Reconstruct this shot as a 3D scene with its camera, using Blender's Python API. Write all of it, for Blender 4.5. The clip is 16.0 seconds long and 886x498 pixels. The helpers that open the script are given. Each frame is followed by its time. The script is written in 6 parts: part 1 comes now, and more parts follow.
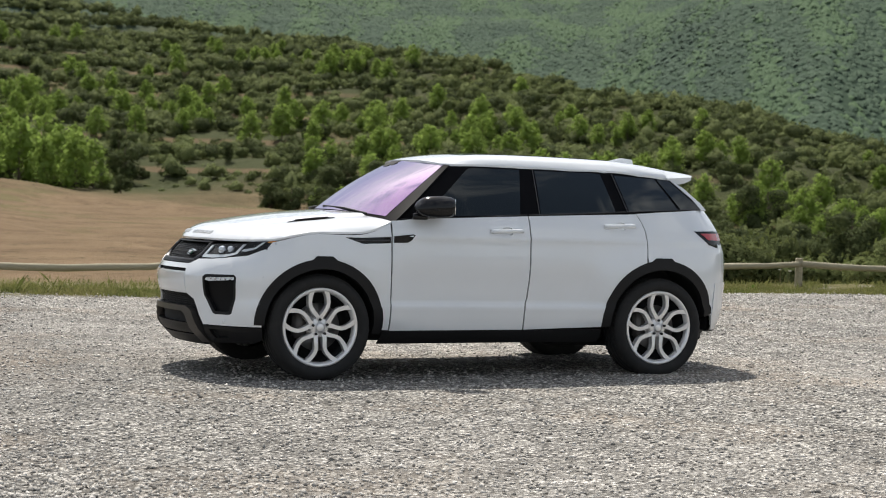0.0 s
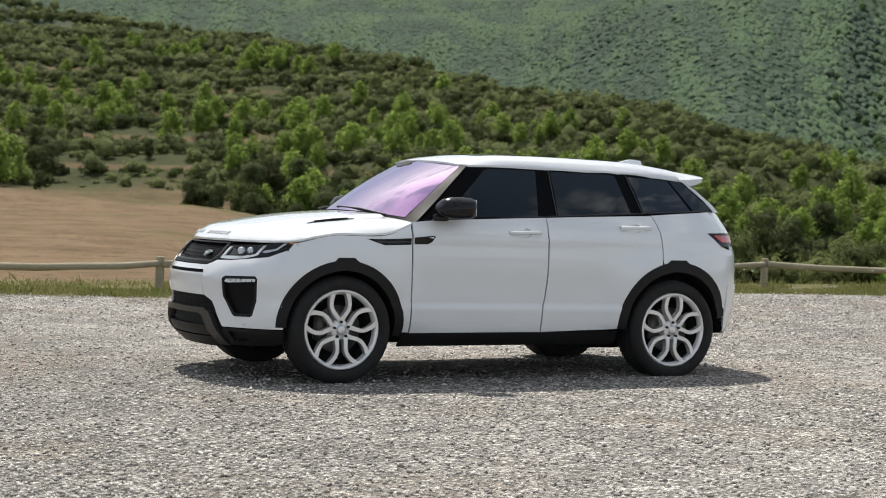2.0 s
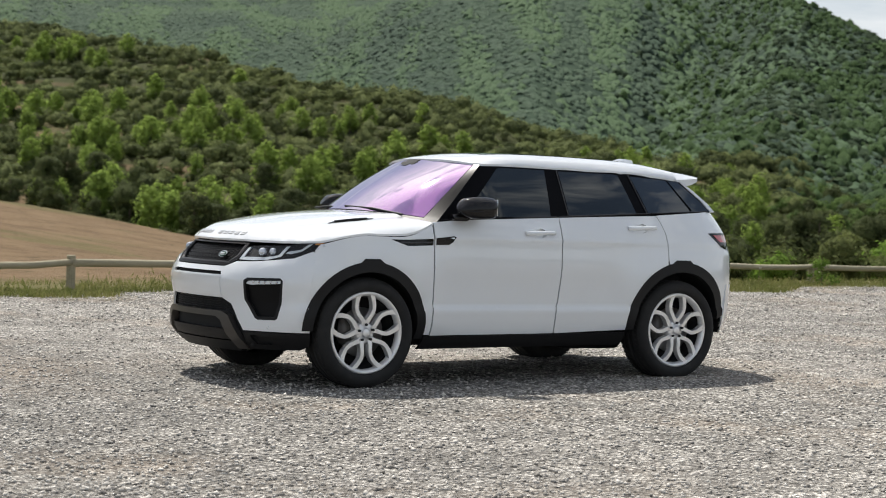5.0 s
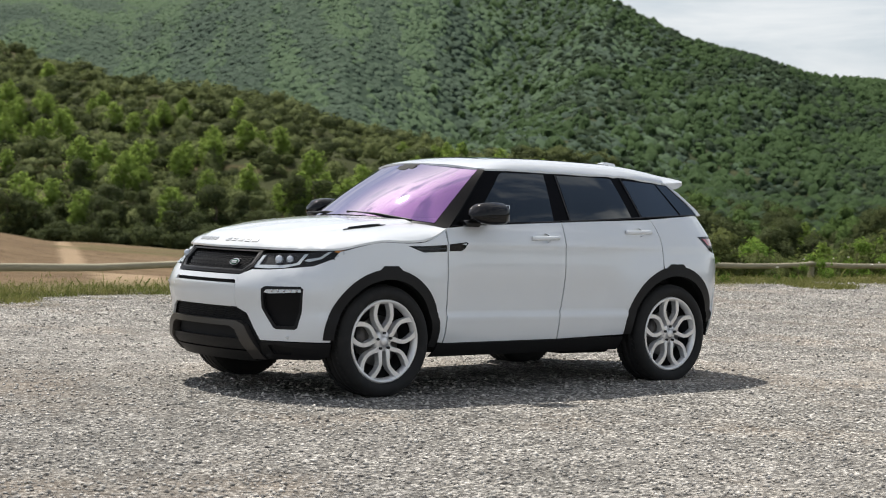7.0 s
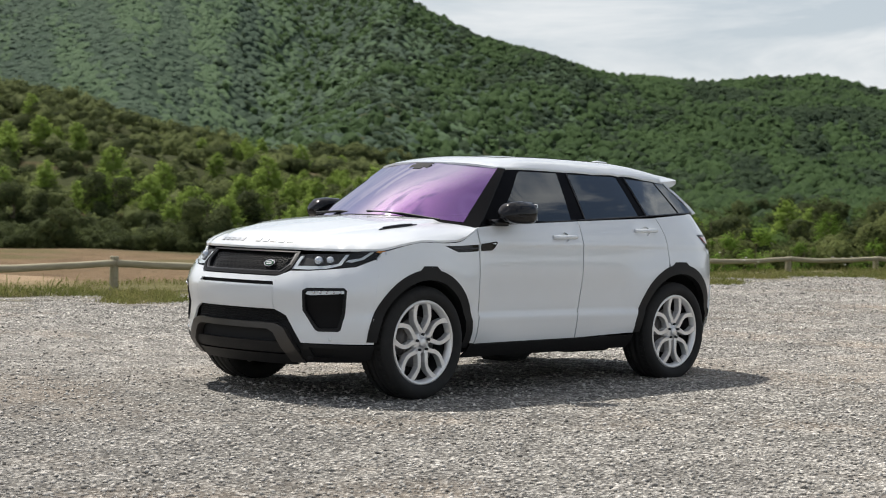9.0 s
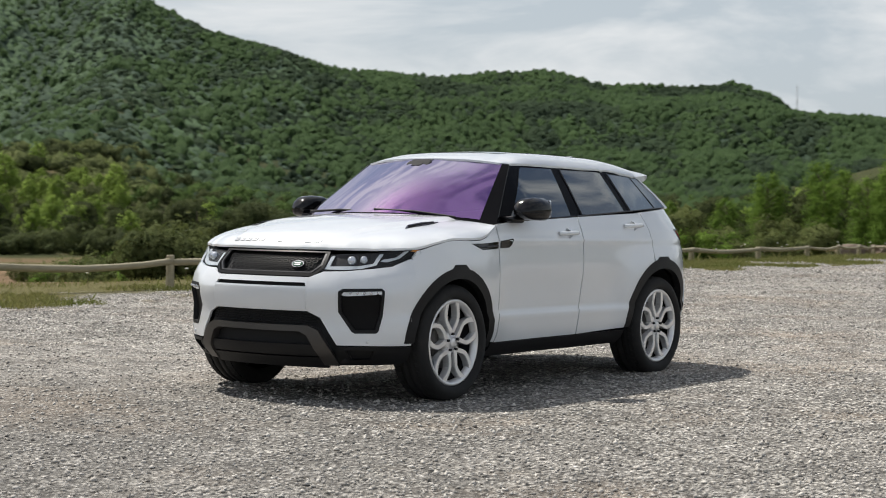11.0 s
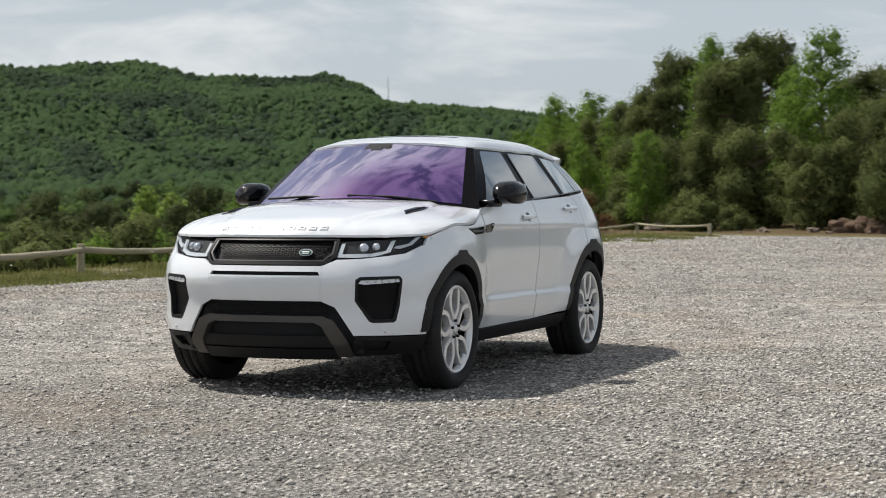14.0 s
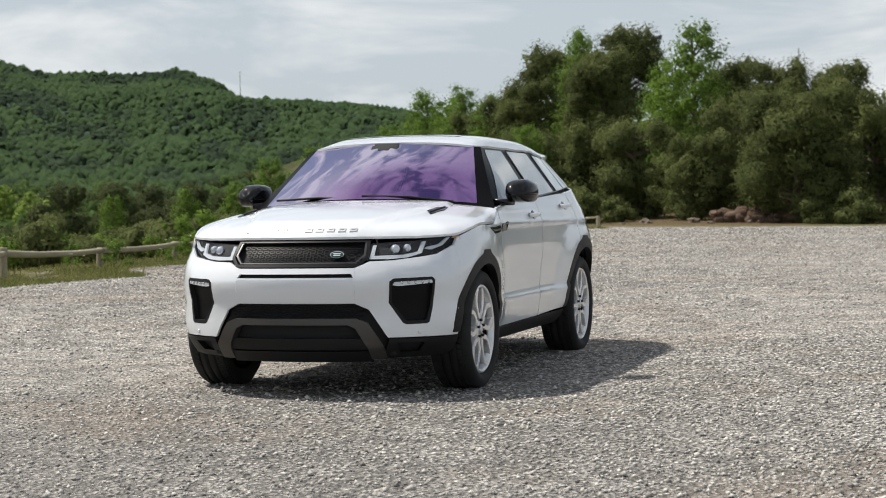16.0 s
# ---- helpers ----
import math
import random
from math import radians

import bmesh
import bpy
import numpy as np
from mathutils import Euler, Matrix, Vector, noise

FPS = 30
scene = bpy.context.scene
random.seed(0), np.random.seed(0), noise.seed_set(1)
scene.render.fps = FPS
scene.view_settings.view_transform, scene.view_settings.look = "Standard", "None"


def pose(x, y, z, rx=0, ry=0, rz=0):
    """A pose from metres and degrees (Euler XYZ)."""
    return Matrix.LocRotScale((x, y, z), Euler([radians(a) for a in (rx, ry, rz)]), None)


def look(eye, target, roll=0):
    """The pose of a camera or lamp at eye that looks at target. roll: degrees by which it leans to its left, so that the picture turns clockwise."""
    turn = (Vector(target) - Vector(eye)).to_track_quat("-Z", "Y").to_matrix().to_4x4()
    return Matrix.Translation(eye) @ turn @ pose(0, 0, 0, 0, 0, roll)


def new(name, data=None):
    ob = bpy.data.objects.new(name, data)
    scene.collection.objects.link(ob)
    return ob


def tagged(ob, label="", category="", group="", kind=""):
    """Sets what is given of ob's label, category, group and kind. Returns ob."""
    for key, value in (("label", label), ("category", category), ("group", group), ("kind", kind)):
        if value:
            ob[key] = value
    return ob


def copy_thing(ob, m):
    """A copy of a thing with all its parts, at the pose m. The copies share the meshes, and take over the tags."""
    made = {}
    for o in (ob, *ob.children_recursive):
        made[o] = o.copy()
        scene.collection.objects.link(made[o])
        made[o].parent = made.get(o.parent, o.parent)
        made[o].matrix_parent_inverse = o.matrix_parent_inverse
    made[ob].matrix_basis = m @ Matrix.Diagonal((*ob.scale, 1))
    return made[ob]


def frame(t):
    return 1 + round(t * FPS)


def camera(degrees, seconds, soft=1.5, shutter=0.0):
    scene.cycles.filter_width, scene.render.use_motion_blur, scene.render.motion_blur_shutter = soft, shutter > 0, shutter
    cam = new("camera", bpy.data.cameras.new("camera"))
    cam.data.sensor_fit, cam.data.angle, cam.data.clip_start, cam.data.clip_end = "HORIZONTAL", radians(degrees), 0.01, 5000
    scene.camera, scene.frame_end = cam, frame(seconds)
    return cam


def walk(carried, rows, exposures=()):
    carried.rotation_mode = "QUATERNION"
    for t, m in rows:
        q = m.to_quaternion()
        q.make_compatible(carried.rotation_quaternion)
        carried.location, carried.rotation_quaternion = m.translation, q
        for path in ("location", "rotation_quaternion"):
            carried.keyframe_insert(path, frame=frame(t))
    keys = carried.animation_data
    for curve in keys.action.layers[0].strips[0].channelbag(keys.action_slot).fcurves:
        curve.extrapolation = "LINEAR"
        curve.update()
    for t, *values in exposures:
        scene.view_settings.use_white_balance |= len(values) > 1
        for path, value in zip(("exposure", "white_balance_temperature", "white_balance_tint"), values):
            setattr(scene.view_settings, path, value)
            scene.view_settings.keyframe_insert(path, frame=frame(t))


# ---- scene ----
cam = camera(27.7, 16.0, 1.0, 0.5)
cam.data.dof.use_dof, cam.data.dof.focus_distance, cam.data.dof.aperture_fstop = True, 11.5, 5.6
PATH = [
    (0, (5.488, 12.463, 1.201), (4.687, 10.631, 1.156), 1.7),
    (0.5, (5.61, 12.376, 1.205), (4.79, 10.552, 1.16), 1.8),
    (1, (5.768, 12.281, 1.207), (4.928, 10.466, 1.162), 1.9),
    (1.5, (5.918, 12.171, 1.204), (5.059, 10.365, 1.159), 1.9),
    (2, (6.092, 12.054, 1.205), (5.207, 10.261, 1.16), 1.9),
    (2.5, (6.265, 11.93, 1.21), (5.355, 10.15, 1.165), 1.9),
    (3, (6.477, 11.804, 1.207), (5.536, 10.039, 1.163), 2.0),
    (5.5, (7.613, 10.829, 1.184), (6.478, 9.183, 1.142), 1.9),
    (6, (7.871, 10.598, 1.191), (6.691, 8.984, 1.15), 1.8),
    (6.5, (8.111, 10.383, 1.202), (6.89, 8.799, 1.161), 1.8),
    (7, (8.394, 10.114, 1.211), (7.129, 8.566, 1.17), 1.8),
    (7.5, (8.669, 9.847, 1.203), (7.366, 8.33, 1.163), 1.8),
    (8, (8.946, 9.536, 1.194), (7.602, 8.056, 1.154), 1.7),
    (8.5, (9.208, 9.255, 1.19), (7.817, 7.818, 1.151), 1.7),
    (9, (9.499, 8.934, 1.183), (8.06, 7.546, 1.145), 1.6),
    (11.5, (10.785, 6.9, 1.149), (9.107, 5.813, 1.112), 0.8),
    (12, (10.987, 6.458, 1.144), (9.266, 5.441, 1.106), 0.7),
    (12.5, (11.143, 6.066, 1.135), (9.386, 5.113, 1.096), 0.5),
    (13, (11.306, 5.686, 1.116), (9.513, 4.801, 1.077), 0.3),
    (13.5, (11.454, 5.358, 1.11), (9.632, 4.534, 1.068), 0.1),
    (14, (11.575, 5.014, 1.096), (9.725, 4.256, 1.053), -0.1),
    (14.5, (11.693, 4.718, 1.092), (9.819, 4.019, 1.047), -0.2),
    (15, (11.812, 4.417, 1.101), (9.921, 3.768, 1.054), -0.4),
    (15.5, (11.876, 4.19, 1.119), (9.977, 3.566, 1.07), -0.7),
    (16, (11.927, 4.021, 1.14), (10.021, 3.417, 1.089), -1.0),
]
walk(cam, [(t, look(eye, target, roll)) for t, eye, target, roll in PATH], exposures=((0, 0.16), (7, 0.12), (9, 0.06), (12.5, -0.08), (16, 0.02)))

# ---- light ----
world = bpy.data.worlds.new("sky")
scene.world = world
world.use_nodes = True
wn, wl = world.node_tree.nodes, world.node_tree.links
wn.clear()
SUN_TILT, SUN_TURN = radians(57), radians(184.4)
sky = wn.new("ShaderNodeTexSky")
sky.sky_type = "NISHITA"
sky.sun_disc = False
sky.sun_elevation, sky.sun_rotation = SUN_TILT, SUN_TURN
sky.air_density, sky.dust_density, sky.ozone_density = 1.0, 2.0, 1.0
coord = wn.new("ShaderNodeTexCoord")
split = wn.new("ShaderNodeSeparateXYZ")
wl.new(coord.outputs["Generated"], split.inputs[0])


def sky_noise(scale, flatten, detail, rough, twist):
    m = wn.new("ShaderNodeMapping")
    m.inputs["Scale"].default_value = (1.0, 1.0, flatten)
    n = wn.new("ShaderNodeTexNoise")
    for key, value in (("Scale", scale), ("Detail", detail), ("Roughness", rough), ("Distortion", twist)):
        n.inputs[key].default_value = value
    wl.new(coord.outputs["Generated"], m.inputs["Vector"])
    wl.new(m.outputs["Vector"], n.inputs["Vector"])
    return n.outputs["Fac"]


def sky_range(value, lo, hi, a, b):
    n = wn.new("ShaderNodeMapRange")
    for key, v in (("From Min", lo), ("From Max", hi), ("To Min", a), ("To Max", b)):
        n.inputs[key].default_value = v
    wl.new(value, n.inputs["Value"])
    return n.outputs["Result"]


def sky_math(kind, a, b):
    n = wn.new("ShaderNodeMath")
    n.operation = kind
    wl.new(a, n.inputs[0])
    wl.new(b, n.inputs[1])
    return n.outputs[0]


# broken cloud overhead, long flat banks towards the horizon
broken = sky_range(sky_math("ADD", sky_range(sky_noise(3.0, 1.6, 4.0, 0.55, 0.2), 0.3, 0.7, -0.12, 0.12), sky_noise(9.0, 1.6, 9.0, 0.60, 0.5)), 0.46, 0.60, 0.03, 0.95)
banks = sky_range(sky_noise(5.5, 4.2, 9.0, 0.60, 0.4), 0.44, 0.66, 0.0, 0.85)
# thin haze thickens towards the horizon
haze = sky_range(split.outputs["Z"], 0.10, 0.50, 0.80, 0.0)
low = wn.new("ShaderNodeMix")
low.data_type = "RGBA"
low.inputs["B"].default_value = (6.3, 7.0, 7.6, 1)
wl.new(haze, low.inputs["Factor"])
wl.new(sky.outputs["Color"], low.inputs["A"])
high = wn.new("ShaderNodeMix")
high.data_type = "FLOAT"
wl.new(sky_range(split.outputs["Z"], 0.25, 0.55, 0.0, 1.0), high.inputs["Factor"])
wl.new(banks, high.inputs["A"])
wl.new(broken, high.inputs["B"])
veil = wn.new("ShaderNodeMix")
veil.data_type = "RGBA"
veil.inputs["B"].default_value = (9.2, 9.4, 9.5, 1)
wl.new(high.outputs["Result"], veil.inputs["Factor"])
wl.new(low.outputs["Result"], veil.inputs["A"])
back = wn.new("ShaderNodeBackground")
back.inputs["Strength"].default_value = 0.092
wout = wn.new("ShaderNodeOutputWorld")
wl.new(veil.outputs["Result"], back.inputs["Color"])
wl.new(back.outputs["Background"], wout.inputs["Surface"])

sun = new("sun", bpy.data.lights.new("sun", "SUN"))
sun.data.energy, sun.data.angle, sun.data.color = 4.9, radians(1.6), (1.0, 0.955, 0.88)
sun.matrix_world = look((0, 0, 30), (0.05 * 30, 0.645 * 30, 0))


# ---- materials ----
def material(name, base=(0.5, 0.5, 0.5), rough=0.5, metal=0.0, **more):
    m = bpy.data.materials.new(name)
    m.use_nodes = True
    s = m.node_tree.nodes["Principled BSDF"]
    s.inputs["Base Color"].default_value = (*base, 1)
    s.inputs["Roughness"].default_value = rough
    s.inputs["Metallic"].default_value = metal
    for key, value in more.items():
        s.inputs[key.replace("_", " ")].default_value = value
    return m


def node(m, kind, **values):
    n = m.node_tree.nodes.new("ShaderNode" + kind)
    for key, value in values.items():
        n.inputs[key.replace("_", " ")].default_value = value
    return n


def wire(m, a, b):
    m.node_tree.links.new(a, b)


def blend(m, fac, a, b):
    """A colour mix; fac, a and b are sockets, numbers or colours."""
    n = m.node_tree.nodes.new("ShaderNodeMix")
    n.data_type = "RGBA"
    for slot, value in ((n.inputs[0], fac), (n.inputs[6], a), (n.inputs[7], b)):
        if isinstance(value, (int, float)):
            slot.default_value = value
        elif isinstance(value, tuple):
            slot.default_value = (*value, 1)
        else:
            wire(m, value, slot)
    return n.outputs[2]


def steps(m, fac, lo, hi, a=0.0, b=1.0):
    """Maps fac from lo..hi to a..b, clamped."""
    n = node(m, "MapRange", From_Min=lo, From_Max=hi, To_Min=a, To_Max=b)
    wire(m, fac, n.inputs["Value"])
    return n.outputs["Result"]


def grain(m, scale, detail=4.0, rough=0.6, where=None):
    n = node(m, "TexNoise", Scale=scale, Detail=detail, Roughness=rough)
    if where is not None:
        wire(m, where, n.inputs["Vector"])
    return n.outputs["Fac"]


def place(m):
    return m.node_tree.nodes.new("ShaderNodeNewGeometry").outputs["Position"]


def relief(m, height, strength=0.5, distance=0.01):
    n = node(m, "Bump", Strength=strength, Distance=distance)
    wire(m, height, n.inputs["Height"])
    wire(m, n.outputs["Normal"], m.node_tree.nodes["Principled BSDF"].inputs["Normal"])


def colour(m, socket):
    wire(m, socket, m.node_tree.nodes["Principled BSDF"].inputs["Base Color"])


def leafy(name, dark, light, spot, tree=0.22, leaf=2.2, glow=0.36, gaps=0.47, bumpy=1.0):
    """Foliage: tone drifts from plant to plant, with single leaves lighter or darker."""
    m = material(name, rough=0.85, Specular_IOR_Level=0.08)
    p = place(m)
    isle = m.node_tree.nodes.new("ShaderNodeNewGeometry").outputs["Random Per Island"]
    tone = blend(m, steps(m, grain(m, tree, 3.0, 0.6, p), 0.36, 0.64), dark, light)
    tone = blend(m, steps(m, grain(m, leaf, 2.0, 0.5, p), 0.5, 0.75, 0.0, 0.6), tone, spot)
    tone = blend(m, steps(m, isle, 0.0, 1.0, 0.0, 0.22), tone, tuple(c * 1.3 for c in spot))
    colour(m, tone)
    relief(m, grain(m, leaf * 1.1, 4.0, 0.75, p), bumpy, 0.55 / leaf)
    # light passes through the leaves
    thin = node(m, "BsdfTranslucent")
    wire(m, tone, thin.inputs["Color"])
    mix = node(m, "MixShader", Fac=glow)
    wire(m, m.node_tree.nodes["Principled BSDF"].outputs[0], mix.inputs[1])
    wire(m, thin.outputs[0], mix.inputs[2])
    end = mix.outputs[0]
    if gaps:
        # the masses are broken up by gaps between the sprays
        air = node(m, "BsdfTransparent")
        cut = node(m, "MixShader")
        wire(m, steps(m, grain(m, leaf * 2.4, 3.0, 0.7, p), gaps + 0.02, gaps - 0.02), cut.inputs[0])
        wire(m, end, cut.inputs[1])
        wire(m, air.outputs[0], cut.inputs[2])
        end = cut.outputs[0]
    wire(m, end, m.node_tree.nodes["Material Output"].inputs["Surface"])
    return m


PINE = leafy("pine_needles", (0.172, 0.247, 0.052), (0.247, 0.339, 0.074), (0.310, 0.414, 0.103), leaf=1.6, glow=0.55, gaps=0.42)
BANKPINE = leafy("near_pine_needles", (0.095, 0.165, 0.028), (0.150, 0.240, 0.040), (0.20, 0.30, 0.060), tree=0.5, leaf=4.5, glow=0.45)
BANKOAK = leafy("near_oak_leaves", (0.055, 0.072, 0.024), (0.110, 0.134, 0.043), (0.162, 0.180, 0.066), tree=0.4, leaf=4.0, gaps=0.47)
OAK = leafy("oak_leaves", (0.036, 0.048, 0.020), (0.070, 0.088, 0.032), (0.105, 0.125, 0.048))
SCRUB = leafy("scrub_leaves", (0.071, 0.090, 0.033), (0.142, 0.170, 0.061), (0.198, 0.225, 0.092), tree=0.16, leaf=1.3, gaps=0.42)
FOREST = leafy("forest_leaves", (0.026, 0.044, 0.027), (0.050, 0.079, 0.041), (0.073, 0.109, 0.055), tree=0.05, leaf=1.0, gaps=0)
YOUNGWOOD = leafy("young_pine_needles", (0.040, 0.072, 0.030), (0.066, 0.112, 0.043), (0.088, 0.142, 0.056), tree=0.06, leaf=1.0, gaps=0)
VALLEYPINE = leafy("valley_pine_needles", (0.060, 0.102, 0.030), (0.094, 0.150, 0.042), (0.124, 0.19, 0.058), tree=0.1, leaf=1.6, gaps=0.42)
# mountain foliage: distance haze is put into the base colours as a bluish tint
FARWOOD = leafy("hazed_mountain_leaves", (0.034, 0.056, 0.040), (0.050, 0.077, 0.050), (0.064, 0.096, 0.061), tree=0.02, leaf=0.5, glow=0.06, gaps=0, bumpy=0.3)
FARPINE = leafy("hazed_mountain_needles", (0.049, 0.081, 0.046), (0.065, 0.103, 0.054), (0.079, 0.120, 0.062), tree=0.02, leaf=0.5, glow=0.06, gaps=0, bumpy=0.3)
RUST = leafy("dry_leaves", (0.10, 0.052, 0.028), (0.165, 0.085, 0.042), (0.21, 0.12, 0.06), tree=0.8, leaf=4.0)
GRASS = leafy("grass_blades", (0.13, 0.165, 0.04), (0.24, 0.24, 0.085), (0.34, 0.30, 0.14), tree=0.9, leaf=5.0, gaps=0)

BARK = material("bark", rough=0.9)
_p = place(BARK)
colour(BARK, blend(BARK, grain(BARK, 12.0, 6.0, 0.7, _p), (0.06, 0.045, 0.035), (0.20, 0.15, 0.11)))

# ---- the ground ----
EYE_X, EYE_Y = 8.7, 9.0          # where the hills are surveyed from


def table(text):
    rows = [[float(v) for v in r.split()] for r in text.strip().split(";")]
    return [r[0] for r in rows], [r[1] for r in rows]


# bearing in degrees from -y towards -x, and the value there
TOE_R = table("0 200;11 205;15 205;20 195;24 178;27 164;31 155;36 150;45 140;55 130;62 118;66 98;70 74;75 66;82 64;95 64;130 90;180 120")
TOE_Z = table("0 2;11 1;15 0.2;20 0.4;24 -1.3;27 -2.6;31 -3.2;36 -3.0;45 -2.8;55 -2.6;62 -2.4;66 -1.6;70 0.4;75 1.5;82 1.8;95 1.8;130 1;180 2")
HILL_R = table("0 420;12 420;18 400;24 320;30 262;36 240;42 270;50 330;58 330;66 300;72 150;78 110;95 110;130 250;180 400")
HILL_T = table("0 .108;8 .106;13.4 .1010;17.25 .0935;20.5 .0895;23 .0825;27 .0725;29 .0665;30.5 .0625;32 .0615;33.4 .0615;35 .0555;36.7 .0480;38.5 .0395;40.5 .0290;42 .0265;44 .0225;46 .016;50 .012;60 .012;66 .014;70 .02;78 .03;95 .03;130 .02;180 .02")
RIDGE_R = table("0 1000;30 1000;38 850;44 560;50 500;54 560;60 620;70 650;95 700;180 1000")
RIDGE_T = table("0 .14;30 .145;38 .145;42 .132;44.4 .1195;45.7 .1085;47.6 .0965;49.3 .0885;50.7 .0795;51.8 .0785;53.4 .0778;55 .0760;57 .0770;58.4 .0778;59.3 .0735;61.9 .0715;63.7 .0735;64.8 .0665;65.3 .0592;66.6 .0550;68 .0542;69.2 .0525;72 .046;80 .035;95 .03;180 .03")
SPUR_T = table("0 .02;20 .05;24 .068;26.8 .0815;28.9 .0965;30.4 .1100;33 .130;36 .138;39 .132;42 .112;44 .090;47 .05;52 .0;180 .0")
SPUR_R = 640.0


def lot_height(x, y):
    return 0.36 * (1 - math.exp(min(0.0, x) / 22)) + 0.01 * max(0.0, min(12.0, -y))


def edge_y(x):
    """The edge of the gravel along the fence."""
    return -8.9 + 0.02 * max(0.0, -x)


def far_height(x, y):
    dx, dy = x - EYE_X, y - EYE_Y
    r = math.hypot(dx, dy)
    a = abs(math.degrees(math.atan2(-dx, -dy)))
    if dx > 0:
        a = min(180.0, a * 1.0)
    rt, zt = np.interp(a, *TOE_R), np.interp(a, *TOE_Z)
    rn, tn = np.interp(a, *HILL_R), np.interp(a, *HILL_T)
    rs, ts = np.interp(a, *RIDGE_R), np.interp(a, *RIDGE_T)
    zn, zs = 1.15 + rn * tn, 1.15 + rs * ts
    near = max(0.0, min(1.0, (44 - a) / 6))
    rm = rn + 120 * near + (rs - rn) * 0.5 * (1 - near)
    zm = (zn - 7.0) * near + (1.15 + rm * (tn * 0.4 + ts * 0.6)) * (1 - near)
    ra, za = [20.0, rt, rn, rm, rs, rs + 600, 4500.0], [0.3, zt, zn, zm, zs, zs * 0.6, zs * 0.5]
    z = float(np.interp(r, ra, za))
    lump = noise.fractal(Vector((x / 42, y / 42, 3.1)), 0.9, 2.1, 4) * min(1.0, max(0.0, (r - 60) / 150))
    z += lump * 2.2
    # the spur that comes down from the mountain
    if 20 < a < 52 and r > rn + 40:
        crest = 1.15 + SPUR_R * np.interp(a, *SPUR_T) - (0.18 * (SPUR_R - r) if r < SPUR_R else 0.34 * (r - SPUR_R)) - 70.0 * max(0.0, (rn + 270 - r) / 230)
        z = 0.5 * (z + crest + math.sqrt((z - crest) ** 2 + 16.0)) - 2.0 * math.exp(-((z - crest) / 12) ** 2)
    # folds and gullies of the mountain
    if rn + 40 < r < rs + 200:
        z += 9.0 * noise.fractal(Vector((x / 130, y / 130, 8.2)), 0.8, 2.0, 3) * min(1.0, (r - rn - 40) / 150) * min(1.0, abs(rs - r) / 160) * min(1.0, 0.25 + abs(SPUR_R - r) / 120)
    # old terraces on the near hillside
    if rt < r < rn and a < 46:
        z += 0.45 * math.sin(z / 4.6 * 2 * math.pi)
    return z


def ground_height(x, y):
    out = max(edge_y(x) - 1.4 - y, -42.0 - x, 0.0)
    if out <= 0:
        return lot_height(x, y)
    w = min(1.0, out / 30.0)
    w = w * w * (3 - 2 * w)
    drop = max(0.0, min(1.0, out / 9.0)) * max(0.0, min(1.0, (-4.0 - x) / 6.0)) * max(0.0, min(1.0, (45.0 + x) / 8.0)) * max(0.0, min(1.0, (70.0 - out) / 30.0))
    return lot_height(x, y) * (1 - w) + far_height(x, y) * w - 0.9 * drop


SHEET = {}


def ground_sheet():
    radii, r = [0.0], 0.6
    while r < 4400:
        radii.append(r)
        r += max(0.55, min(r * 0.03, 90.0)) if r < 80 else r * 0.022
    bearings = [i * 0.6 for i in range(0, 161)] + [96 + i * 4.0 for i in range(1, 66)]
    verts, faces, n = [], [], len(bearings)
    SHEET["r"], SHEET["n"] = np.array(radii), n
    for r in radii:
        for a in bearings:
            x, y = EYE_X - r * math.sin(radians(a)), EYE_Y - r * math.cos(radians(a))
            verts.append((x, y, ground_height(x, y)))
    for i in range(len(radii) - 1):
        for j in range(n):
            k = (j + 1) % n
            faces.append((i * n + j, i * n + k, (i + 1) * n + k, (i + 1) * n + j))
    SHEET["z"] = np.array(verts)[:, 2].reshape(len(radii), n)
    me = bpy.data.meshes.new("ground")
    me.from_pydata(verts, [], faces)
    me.update()
    for p in me.polygons:
        p.use_smooth = True
    return me


GROUND = material("ground", rough=0.95, Specular_IOR_Level=0.08)


